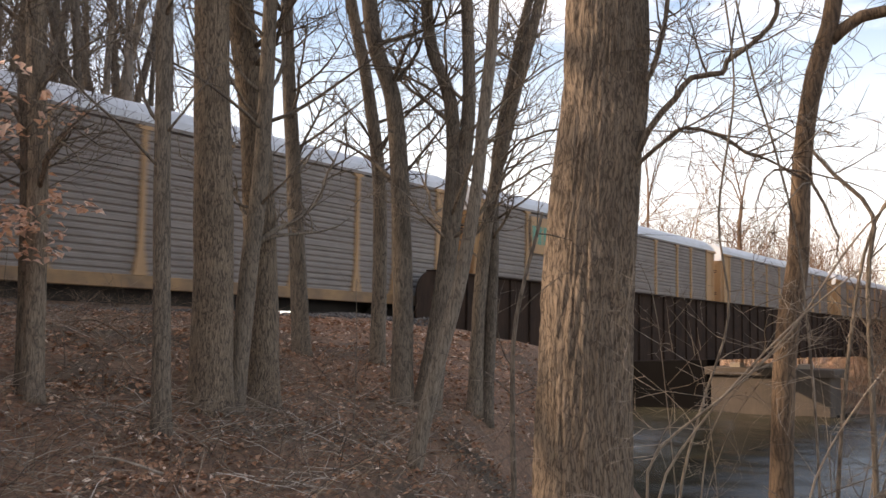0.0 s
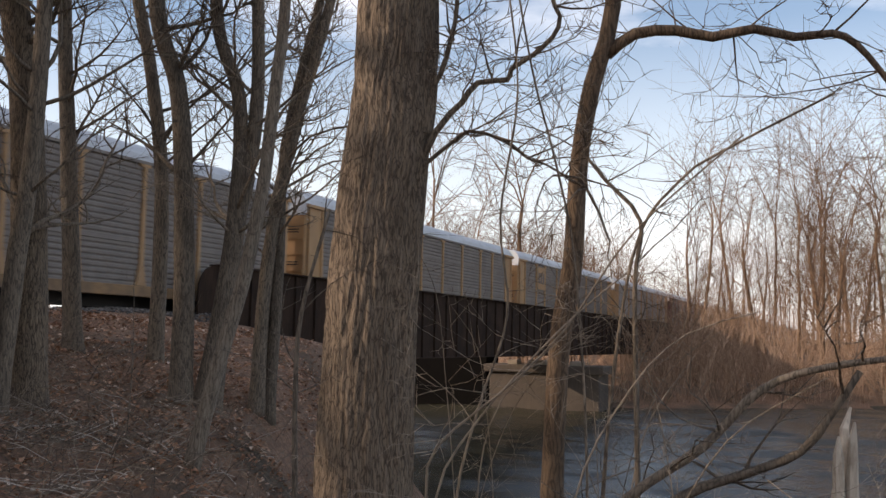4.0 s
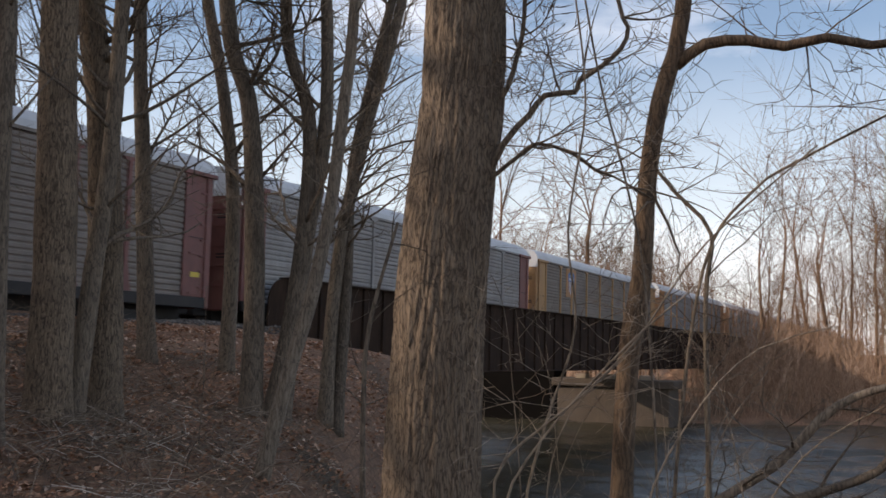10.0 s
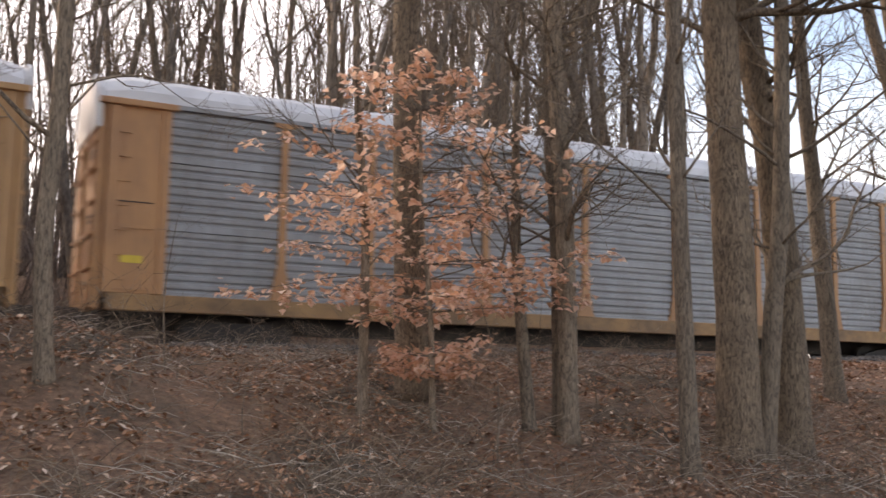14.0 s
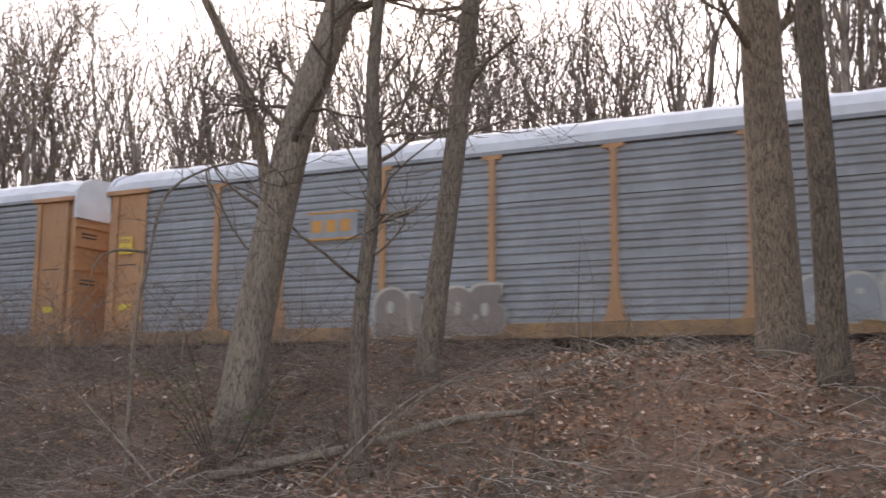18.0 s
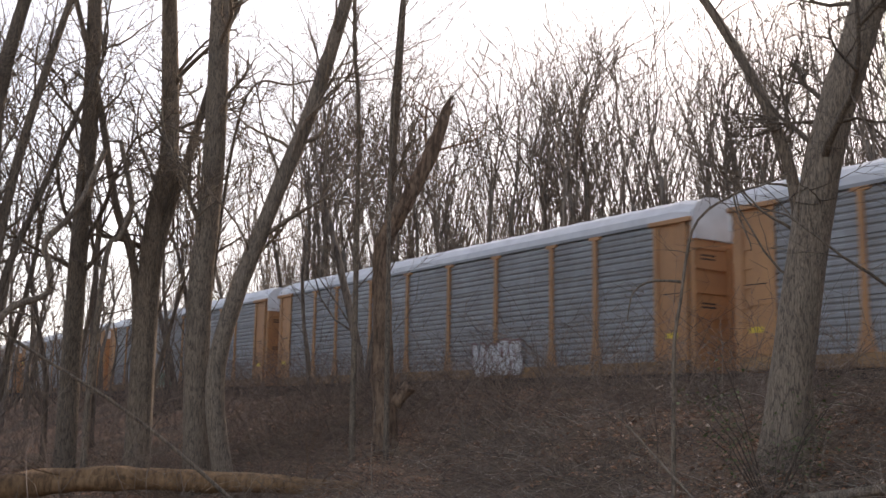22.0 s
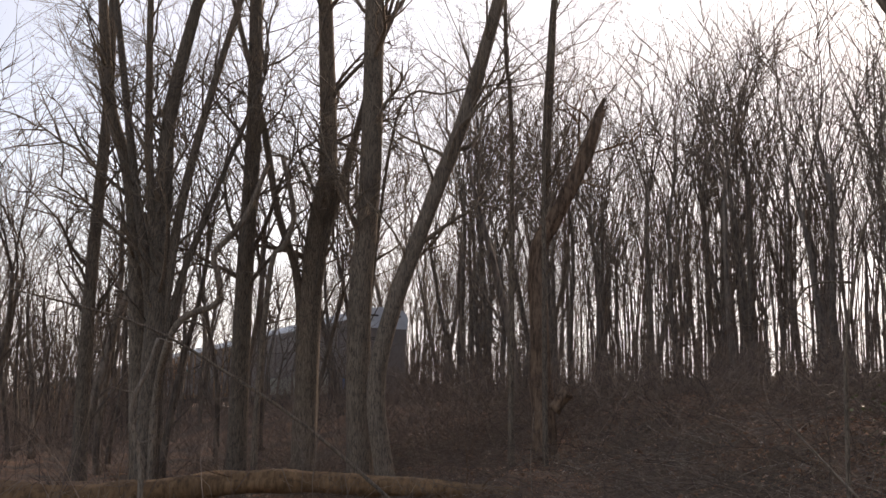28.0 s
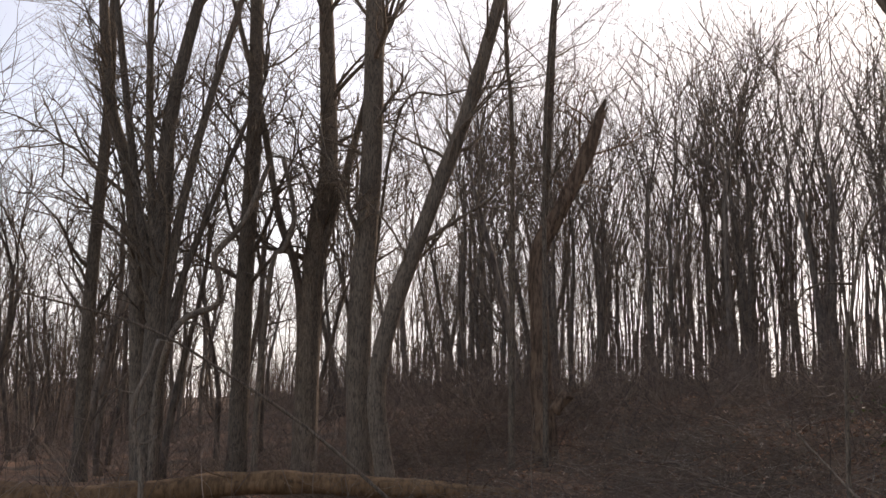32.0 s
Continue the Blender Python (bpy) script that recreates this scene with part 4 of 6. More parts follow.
def near_trees():
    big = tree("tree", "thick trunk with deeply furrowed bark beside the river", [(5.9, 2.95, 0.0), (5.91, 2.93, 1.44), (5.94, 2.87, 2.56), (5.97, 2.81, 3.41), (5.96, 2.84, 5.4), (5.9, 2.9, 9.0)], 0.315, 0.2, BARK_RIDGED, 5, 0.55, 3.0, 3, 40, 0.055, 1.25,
         extra=(([(5.92, 2.72, 2.40), (5.94, 2.51, 2.86), (6.0, 2.36, 3.05), (6.04, 2.27, 3.18), (6.1, 2.09, 3.2), (6.11, 2.07, 3.27), (6.15, 1.94, 3.36), (6.19, 1.82, 3.48), (6.2, 1.78, 3.61), (6.18, 1.84, 3.79), (6.21, 1.76, 4.3)], 0.024, 0.011),
                ([(5.93, 2.7, 2.9), (5.95, 2.49, 3.23), (5.97, 2.44, 3.42), (5.98, 2.42, 3.51), (5.99, 2.4, 3.68), (5.99, 2.39, 4.2)], 0.02, 0.012),
                ([(5.9, 2.7, 2.55), (5.93, 2.4, 2.78), (5.98, 2.29, 2.86), (6.05, 2.09, 2.8), (6.09, 1.95, 2.69), (6.13, 1.84, 2.65), (6.2, 1.6, 2.5)], 0.015, 0.006)))
    off = big.matrix_basis.translation
    line = [p - off for p in curve_points([(5.9, 2.95, off.z), (5.91, 2.93, 1.44), (5.94, 2.87, 2.56), (5.97, 2.81, 3.41), (5.96, 2.84, 5.4)], 0.16)]
    ridged(next(o for o in big.children if o.name.startswith("trunk")), line, [(0.315 - 0.072 * i / (len(line) - 1)) * (1 + 0.25 * math.exp(-p.z / 0.35)) for i, p in enumerate(line)])
    vs, fs = [], []
    top = [p - off for p in curve_points([(5.96, 2.84, 5.38), (5.94, 2.86, 7.0), (5.9, 2.9, 9.0)], 0.3)]
    tube(vs, fs, top, [0.242 - 0.042 * i / (len(top) - 1) for i in range(len(top))], 24, 0.05)
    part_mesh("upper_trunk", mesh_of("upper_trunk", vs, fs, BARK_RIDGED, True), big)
    tree("tree", "thin leaning tree with an arching bough over the water", [(7.2, 2.11, 0.0), (7.21, 2.06, 1.44), (7.24, 1.97, 2.1), (7.25, 1.93, 2.83), (7.27, 1.84, 3.42), (7.31, 1.7, 4.0), (7.32, 1.63, 5.4)], 0.095, 0.05, BARK_BROWN, 3, 0.8, 1.6, 5, 14, 0.10, 1.3,
         extra=(([(7.3, 1.74, 3.64), (7.34, 1.54, 3.79), (7.39, 1.25, 3.80), (7.43, 1.0, 3.74), (7.46, 0.72, 3.78), (7.48, 0.45, 3.70), (7.5, 0.2, 3.71), (7.5, 0.05, 3.62), (7.5, -0.1, 3.42), (7.5, -0.26, 3.16)], 0.044, 0.017),))
    old = [
        ([(9.95, 10.55, 0.1), (9.92, 10.57, 3.0), (9.84, 10.65, 6.2), (9.76, 10.72, 10.5)], 0.29, 0.2),
        ([(11.15, 10.77, 0.07), (11.11, 10.8, 2.3), (11.0, 10.92, 4.8), (10.82, 11.1, 6.5), (10.6, 11.3, 10.0)], 0.26, 0.17),
        ([(-2.59, 16.6, 2.16), (-2.66, 16.59, 4.9), (-2.73, 16.58, 7.8), (-2.8, 16.57, 13.0)], 0.37, 0.27),
        ([(-1.6, 14.31, 1.79), (-1.62, 14.31, 4.07), (-1.7, 14.3, 7.0), (-1.78, 14.29, 11.0)], 0.2, 0.15),
        ([(6.75, 13.95, 1.6), (6.64, 14.01, 4.5), (6.6, 14.03, 7.0), (6.53, 14.06, 11.0)], 0.25, 0.18),
    ]
    for i, (c, a, b) in enumerate(old):
        tree("tree", OLD, c, a, b, BARK, 9, 0.45, 3.2, 20 + i, 18, 0.07, 1.25)
    pole = [
        ([(10.37, 10.56, 0.3), (10.49, 10.44, 2.43), (10.6, 10.33, 4.3), (10.67, 10.26, 8.5)], 0.14, 0.09, 9),
        ([(14.89, 13.35, 1.4), (14.73, 13.53, 4.7), (14.6, 13.66, 7.5), (14.56, 13.7, 11.0)], 0.17, 0.1, 12),
        ([(13.69, 10.08, 0.3), (13.67, 10.11, 2.9), (13.57, 10.24, 5.3), (13.34, 10.54, 6.6), (13.2, 10.7, 9.0)], 0.18, 0.12, 10),
        ([(15.81, 12.25, 0.6), (15.81, 12.25, 4.2), (15.64, 12.47, 6.4), (15.4, 12.75, 8.2), (15.2, 13.0, 10.5)], 0.15, 0.1, 10),
        ([(10.38, 7.49, 0.12), (10.54, 7.26, 1.10), (10.70, 7.03, 2.18), (10.80, 6.87, 3.27), (10.86, 6.77, 4.45), (10.91, 6.70, 5.37), (10.93, 6.66, 6.51), (10.96, 6.60, 7.90)], 0.10, 0.06, 6),
        ([(13.87, 9.83, 0.2), (14.09, 9.51, 2.9), (14.13, 9.45, 5.2), (13.9, 9.78, 6.6), (13.84, 9.87, 9.0)], 0.15, 0.09, 10),
        ([(13.98, 9.72, 0.2), (14.14, 9.44, 3.2), (14.28, 9.22, 5.4), (14.2, 9.35, 9.0)], 0.15, 0.09, 10),
        ([(15.2, 9.64, -0.3), (15.24, 9.57, 2.3), (15.4, 9.33, 4.5), (15.76, 8.7, 7.5), (15.9, 8.4, 9.5)], 0.13, 0.08, 10),
        ([(15.35, 9.5, -0.3), (15.4, 9.41, 2.7), (15.42, 9.33, 4.9), (15.73, 8.74, 8.1), (15.8, 8.6, 9.2)], 0.11, 0.07, 10),
        ([(8.5, 9.84, 0.3), (8.44, 9.89, 2.9), (8.41, 9.92, 5.0), (8.35, 9.97, 9.0)], 0.115, 0.08, 10),
        ([(7.9, 11.56, 1.0), (7.86, 11.58, 3.6), (7.76, 11.65, 5.8), (7.7, 11.7, 9.0)], 0.14, 0.1, 10),
        ([(7.48, 11.84, 1.0), (7.35, 11.91, 2.5), (7.3, 11.94, 3.5), (7.31, 11.94, 5.6)], 0.095, 0.05, 6),
        ([(7.94, 11.78, 1.0), (7.89, 11.81, 3.5), (7.81, 11.86, 5.1), (7.8, 11.87, 9.0)], 0.12, 0.08, 9),
        ([(5.48, 12.88, 1.4), (5.48, 12.88, 3.4), (5.35, 12.94, 5.3), (5.28, 12.97, 8.0)], 0.07, 0.04, 6),
        ([(1.5, 13.11, 1.41), (1.41, 13.12, 3.2), (1.5, 13.11, 5.0), (1.55, 13.11, 9.0)], 0.115, 0.085, 6),
        ([(-7.73, 14.58, 1.85), (-7.55, 14.67, 3.5), (-7.3, 14.8, 5.8), (-7.0, 14.95, 9.0), (-6.8, 15.0, 12.0)], 0.2, 0.13, 9),
        ([(-6.54, 10.65, 0.6), (-6.55, 10.65, 2.4), (-6.42, 10.73, 4.1), (-6.44, 10.72, 5.8), (-6.2, 10.85, 8.5)], 0.11, 0.07, 7),
        ([(-9.3, 11.75, 1.0), (-8.95, 12.04, 3.8), (-8.61, 12.28, 5.7), (-8.26, 12.52, 7.0), (-7.96, 12.71, 8.3), (-7.7, 12.9, 11.0)], 0.3, 0.2, 8),
        ([(-9.5, 12.6, 1.2), (-9.6, 12.8, 4.5), (-9.84, 12.62, 6.1), (-10.42, 12.15, 7.8), (-11.0, 11.7, 9.0)], 0.12, 0.06, 8),
        ([(-19.41, 8.02, 0.2), (-19.53, 7.72, 2.1), (-19.44, 7.94, 3.7), (-19.14, 8.64, 6.0), (-18.8, 9.36, 8.3), (-18.4, 10.1, 11.5)], 0.2, 0.13, 8),
        ([(-20.56, 7.84, 0.2), (-20.61, 7.71, 3.8), (-20.55, 7.85, 7.0), (-20.56, 7.82, 12.5)], 0.28, 0.2, 12),
        ([(-23.81, 7.61, 0.2), (-23.79, 7.68, 5.6), (-23.71, 7.93, 7.7), (-23.75, 7.81, 10.7), (-23.8, 7.6, 14.0)], 0.31, 0.16, 14),
        ([(-24.23, 6.14, 0.2), (-24.24, 6.12, 4.9), (-24.23, 6.16, 9.0), (-24.27, 6.0, 14.0)], 0.24, 0.15, 12),
        ([(-21.69, 3.67, 0.2), (-21.69, 3.66, 3.8), (-21.69, 3.68, 6.2), (-21.68, 3.73, 8.3), (-21.5, 4.4, 12.0)], 0.26, 0.1, 12),
        ([(-22.69, 3.75, 0.2), (-22.76, 3.34, 5.1), (-22.8, 3.05, 7.0), (-22.85, 2.6, 8.4), (-22.9, 2.2, 11.5)], 0.22, 0.1, 12),
        ([(-21.7, 3.6, 0.2), (-21.7, 3.55, 3.6), (-21.8, 3.0, 7.0), (-22.0, 2.3, 11.5)], 0.13, 0.06, 10),
        ([(-21.6, 3.75, 0.2), (-21.65, 3.8, 3.6), (-21.6, 4.2, 7.0), (-21.4, 5.2, 11.5)], 0.14, 0.06, 10),
        ([(-21.75, 3.5, 0.2), (-21.7, 3.6, 4.0), (-21.75, 3.3, 7.5), (-21.85, 3.1, 12.0)], 0.12, 0.06, 10),
        ([(-21.6, 3.8, 0.2), (-21.6, 3.9, 3.4), (-21.5, 4.6, 6.0), (-21.3, 5.6, 9.0)], 0.1, 0.04, 8),
        ([(-23.7, 7.7, 0.2), (-23.6, 7.75, 5.0), (-23.5, 8.4, 8.0), (-23.3, 9.2, 11.5)], 0.16, 0.07, 8),
        ([(-23.9, 7.5, 0.2), (-23.9, 7.4, 4.5), (-24.0, 6.8, 6.6), (-24.1, 6.3, 9.0), (-24.2, 5.6, 11.5)], 0.13, 0.06, 8),
        ([(-20.6, 7.8, 2.0), (-20.5, 8.4, 8.2), (-20.4, 9.6, 9.0), (-20.2, 11.0, 9.4)], 0.05, 0.02, 8),
        ([(-27.83, 3.05, 0.2), (-27.84, 3.01, 5.0), (-27.83, 3.11, 9.6), (-27.83, 3.05, 13.0)], 0.2, 0.12, 12),
        ([(-18.03, 10.77, 0.7), (-18.05, 10.74, 6.8), (-18.0, 10.82, 9.3), (-17.9, 10.95, 11.5)], 0.06, 0.03, 6),
        ([(-19.24, 10.66, 0.7), (-19.26, 10.64, 7.7), (-19.32, 10.52, 9.7), (-19.34, 10.49, 11.5)], 0.07, 0.04, 7),
        ([(-20.31, 12.01, 2.02), (-20.30, 12.03, 5.07), (-20.26, 12.11, 7.16), (-20.19, 12.22, 10.06), (-20.14, 12.30, 12.57)], 0.11, 0.07, 6),
    ]
    for i, (c, a, b, k) in enumerate(pole):
        if c[0][:2] == (10.38, 7.49):
            tree("tree", "pale slender tree leaning steeply over the leafy bank", c, a, b, BARK_PALE, k, 0.5, 2.0, 60 + i, 12, 0.06, 1.2)
        elif c[0][0] < -14:
            tree("tree", POLE, c, a, b, BARK_GREY, k + 5, 0.3, 3.1, 60 + i, 12, 0.06, 1.35, steep=(0.6, 1.9))
        else:
            tree("tree", POLE, c, a, b, BARK_GREY, k + 6, 0.3, 2.5, 60 + i, 12, 0.06, 1.35)
    tree("tree", "bent tree with a swollen mossy foot on the bank", [(0.33, 11.8, 0.9), (0.29, 11.8, 2.4), (0.12, 11.8, 3.34), (-0.13, 11.8, 4.34), (-0.19, 11.8, 6.0), (-0.17, 11.8, 10.0)], 0.30, 0.165, BARK_MOSS, 6, 0.7, 2.4, 9, 24, 0.14, 1.3, bulge=0.24)
    tree("dead_tree", "broken dead snag with torn top leaning over the bank", [(-18.89, 11.28, 0.8), (-18.95, 11.18, 3.4), (-18.98, 11.13, 5.2), (-18.76, 11.49, 6.1), (-18.47, 11.95, 7.2), (-18.28, 12.24, 8.2)], 0.24, 0.14, DEADWOOD, 4, 0.55, 1.6, 33, 14, 0.3, 1.3, cut=True, torn=7)


near_trees()


# ---- the woods ----
def forest_proto(seed, height, r, material, limbs, limb, kids=5, fork=0.3, up=0.2, spread=0.5, twigs=3):
    """A wood tree: a bent bole that parts into a few leaders, with ascending limbs below them."""
    rnd = random.Random(seed)
    t = empty("tree")
    pts, p, d = [], Vector((0, 0, -0.3)), Vector((rnd.gauss(0, 0.07), rnd.gauss(0, 0.07), 1))
    n = 9
    bole = height * rnd.uniform(0.5, 0.66)
    for i in range(n + 1):
        pts.append(p.copy())
        d = (d + Vector((rnd.gauss(0, 0.07), rnd.gauss(0, 0.07), 0.1))).normalized()
        p = p + d * (bole / n)
    vs, fs = [], []
    rad = [max(0.02, r * (1 - 0.5 * i / n)) * (1.3 if i == 0 else 1) for i in range(n + 1)]
    tube(vs, fs, pts, rad, 6)
    part_mesh("trunk", mesh_of("trunk", vs, fs, material, True), t)
    vs, fs = [], []
    lead = rnd.randint(3, 4)
    a0 = rnd.uniform(0, 6.28)
    for k in range(lead):
        a = a0 + k * 6.28 / lead + rnd.gauss(0, 0.3)
        s = rnd.uniform(0.15, 0.42)
        shoot(vs, fs, rnd, pts[-1 - k % 2], d + Vector((math.cos(a) * s, math.sin(a) * s, 0.2)), height * rnd.uniform(0.36, 0.46), r * rnd.uniform(0.26, 0.38), (kids + 2, twigs + 1), up * 0.7, spread, 3, 0.0045)
    for k in range(limbs):
        f = fork + (0.98 - fork) * (k + rnd.random()) / limbs
        i = min(n - 1, int(f * n))
        a = rnd.uniform(0, 2 * math.pi)
        w = Vector((math.cos(a), math.sin(a), rnd.uniform(0.6, 1.9)))
        q = pts[i].lerp(pts[i + 1], f * n - i)
        shoot(vs, fs, rnd, q, w, limb * rnd.uniform(0.6, 1.25) * (1.3 - 0.6 * f), max(0.015, rad[i] * rnd.uniform(0.15, 0.32)), (kids, twigs + 1), up, spread, 3, 0.0045)
    part_mesh("crown", mesh_of("crown", vs, fs, material, True), t, "bare branches and twigs")
    return t


def plant(protos, spots, label, group, smin=0.8, smax=1.15, seed=5):
    rnd = random.Random(seed)
    fresh = list(protos)
    for x, y in spots:
        m = pose(x, y, ground(x, y), 0, 0, rnd.uniform(0, 360)) @ Matrix.Scale(rnd.uniform(smin, smax), 4)
        ob = fresh.pop() if fresh else copy_thing(rnd.choice(protos), pose(0, 0, 0))
        ob.matrix_basis = m
        tagged(ob, label, "tree", group)


def stuff_mesh(name, vs, fs, material, label, category):
    ob = new(name, mesh_of(name, vs, fs, material))
    return tagged(ob, label, category, "", "stuff")


def low_wood(x, y):
    """Height of the wood at a place, as a share of its distance: high straight across the track, low where the evening sun stands."""
    az = math.degrees(math.atan2(-x, y))
    f = 0.61 - 0.14 * smooth(6, 24, az) - 0.11 * smooth(47, 60, az)
    return f * math.hypot(x, y)


def woods():
    rnd = random.Random(11)
    back = [forest_proto(s, rnd.uniform(15.5, 17.5), rnd.uniform(0.13, 0.2), BARK_FAR, 8, 4.2, 5, 0.3, 0.10, 0.55, 2) for s in range(100, 106)]
    fresh = list(back)
    for k in range(178):
        y = 29.5 + 24 * rnd.random() ** 1.2
        x = rnd.uniform(-85, 32 + 0.2 * (y - 29)) if k % 5 else rnd.uniform(12, 32 + 0.2 * (y - 29))
        if y < 38 and -42 < x < -29 and k % 3:
            x += 22
        ob = fresh.pop() if fresh else copy_thing(rnd.choice(back), pose(0, 0, 0))
        ob.matrix_basis = pose(x, y, ground(x, y), 0, 0, rnd.uniform(0, 360)) @ Matrix.Scale(min(1.45, low_wood(x, y) / 17.5 * rnd.uniform(0.82, 1.04)), 4)
        tagged(ob, "tall bare tree in the wood behind the railway", "tree", "trees behind the track")
    left = [forest_proto(s, rnd.uniform(12, 16), rnd.uniform(0.10, 0.17), BARK_FAR, 8, 3.4, 5, 0.2, 0.10, 0.6, 2) for s in range(120, 124)]
    spots = []
    while len(spots) < 88:
        x, y = rnd.uniform(-70, -26), rnd.uniform(-13, 16.5)
        if 64 < math.degrees(math.atan2(-x, y)) < 79 and rnd.random() < 0.66:
            continue       # the wood opens here
        spots.append((x, y))
    plant(left, spots, "bare tree in the thicket beside the railway", "trees of the thicket", 0.7, 1.1, 6)
    far = [forest_proto(s, rnd.uniform(15, 19), rnd.uniform(0.11, 0.19), BARK_WARM, 14, 5.2, 6, 0.2, 0.08, 0.75, 3) for s in range(140, 145)]
    spots = []
    while len(spots) < 62:
        y = rnd.uniform(-50, 40)
        x = 88 + 0.62 * max(0, 22 - y) + 50 * rnd.random() ** 1.5
        if 19.5 < y < 31:
            continue
        spots.append((x, y))
    plant(far, spots, "bare sunlit tree on the far river bank", "trees on the far bank", 1.1, 2.0, 7)
    dark = [forest_proto(s, rnd.uniform(7, 10), rnd.uniform(0.10, 0.16), BARK_WARM, 14, 3.4, 5, 0.1, 0.1, 0.65) for s in (150, 151)]
    plant(dark, [(rnd.uniform(92, 132), rnd.uniform(11, 19)) for k in range(16)], "bare scrubby tree beside the far end of the bridge", "trees by the bridge", 0.7, 1.2, 8)
    # the depth of the wood, past counting
    vs, fs = [], []

    def simple(x, y, h, r, n, reach):
        b = Vector((x, y, ground(x, y) - 0.2))
        mid = b + Vector((rnd.gauss(0, 0.25), rnd.gauss(0, 0.25), h * 0.3))
        top = mid + Vector((rnd.gauss(0, 0.45), rnd.gauss(0, 0.45), h * 0.28))
        tube(vs, fs, [b, mid, top], [r, r * 0.8, r * 0.55], 4)
        a0 = rnd.uniform(0, 6.28)
        lines = []
        for j in range(3):
            a = a0 + j * 2.1
            e = top + Vector((math.cos(a) * h * rnd.uniform(0.04, 0.1), math.sin(a) * h * rnd.uniform(0.04, 0.1), h * 0.2))
            g = e + Vector((math.cos(a) * h * rnd.uniform(0.0, 0.09) + rnd.gauss(0, 0.3), math.sin(a) * h * rnd.uniform(0.0, 0.09), h * rnd.uniform(0.15, 0.24)))
            tube(vs, fs, [top, e, g], [r * 0.45, r * 0.28, 0.012], 3)
            lines += [(top, e), (e, g)]
        lines.append((mid, top))
        for j in range(n):
            p, g = rnd.choice(lines)
            q = p.lerp(g, rnd.random())
            a = rnd.uniform(0, 6.28)
            w = Vector((math.cos(a), math.sin(a), rnd.uniform(0.3, 1.3))).normalized()
            L = reach * rnd.uniform(0.3, 0.75)
            e = q + w * L * 0.55
            tube(vs, fs, [q, e, e + (w + Vector((rnd.gauss(0, 0.3), rnd.gauss(0, 0.3), 0.45))).normalized() * L * 0.45], [r * 0.2, r * 0.12, 0.008], 3)

    for k in range(1280):
        y = 40 + 62 * rnd.random()
        x = rnd.uniform(-165, 38) if k % 3 else rnd.uniform(-90, 34)
        h = max(6.0, min(25, low_wood(x, y) * rnd.uniform(0.7, 0.98)) - 0.9 * max(0.0, ground(x, y) - 1.0))
        simple(x, y, h, rnd.uniform(0.06, 0.14), 14, 5.2)
    for k in range(300):
        simple(rnd.uniform(-180, -55), rnd.uniform(-60, 18), rnd.uniform(7, 14), rnd.uniform(0.07, 0.16), 12, 4.5)
    for k in range(150):
        simple(rnd.uniform(-118, -60), rnd.uniform(2, 20), rnd.uniform(6.5, 11), rnd.uniform(0.05, 0.11), 14, 4.0)
    for k in range(260):
        simple(rnd.uniform(-150, -50), rnd.uniform(27.5, 46), rnd.uniform(5, 9.5), rnd.uniform(0.04, 0.09), 13, 3.6)
    for k in range(60):
        az, d = radians(rnd.uniform(33, 58)), rnd.uniform(48, 85)
        x, y = -d * math.sin(az), d * math.cos(az)
        if y > 28:
            simple(x, y, low_wood(x, y) * rnd.uniform(0.5, 0.8), rnd.uniform(0.05, 0.1), 10, 4.2)
    stuff_mesh("far_woods", vs, fs, BARK_FAR, "deep bare winter wood behind the railway", "woods")
    # sunlit woods far behind the river
    vs, fs = [], []
    for k in range(800):
        y = rnd.uniform(-120, 190)
        x = 130 + 0.4 * max(0, 22 - y) + 110 * rnd.random()
        if 19 < y < 29:
            continue
        simple(x, y, rnd.uniform(10, 24), rnd.uniform(0.07, 0.16), 24, 7.5)
    for k in range(260):
        y = rnd.uniform(29, 90)
        simple(rnd.uniform(108, 165) + 0.3 * (y - 29), y, rnd.uniform(12, 20), rnd.uniform(0.07, 0.14), 30, 6.0)
    stuff_mesh("far_bank_woods", vs, fs, BARK_WARM, "sunlit bare winter wood beyond the river", "woods")


woods()


# ---- leaves and undergrowth ----
def litter():
    rnd = random.Random(31)
    vs, fs = [], []

    def leaf(x, y, s):
        z = ground(x, y) + bumps(x, y) + rnd.uniform(0.005, 0.05)
        a = rnd.uniform(0, 6.28)
        u = Vector((math.cos(a), math.sin(a), rnd.gauss(0, 0.35))) * s
        w = Vector((-math.sin(a), math.cos(a), rnd.gauss(0, 0.45))) * s * 0.5
        c = Vector((x, y, z))
        n = len(vs)
        k = Vector((0, 0, s * rnd.uniform(0.05, 0.35)))
        vs.extend([tuple(c - u), tuple(c + w + k), tuple(c + u), tuple(c - w + k)])
        fs.extend([(n, n + 1, n + 2), (n, n + 2, n + 3)])

    for i in range(190000):
        x = rnd.uniform(-30, 24)
        if x < -9 and rnd.random() < 0.5 * smooth(-8, -14, x) + 0.3 * smooth(-18, -24, x):
            continue
        y = rnd.uniform(3.5, 19.5)
        if noise.noise(Vector((x * 0.5, y * 0.5, 9))) + 0.5 * noise.noise(Vector((x * 1.4, y * 1.4, 4))) < rnd.uniform(-0.6, 0.4):
            continue
        if x > 2.3 * y - 1:
            continue
        leaf(x, y, rnd.uniform(0.028, 0.062) * (0.75 if y < 8 else 1))
    stuff_mesh("leaf_litter", vs, fs, LITTER, "dry brown fallen leaves on the wood floor", "leaves")


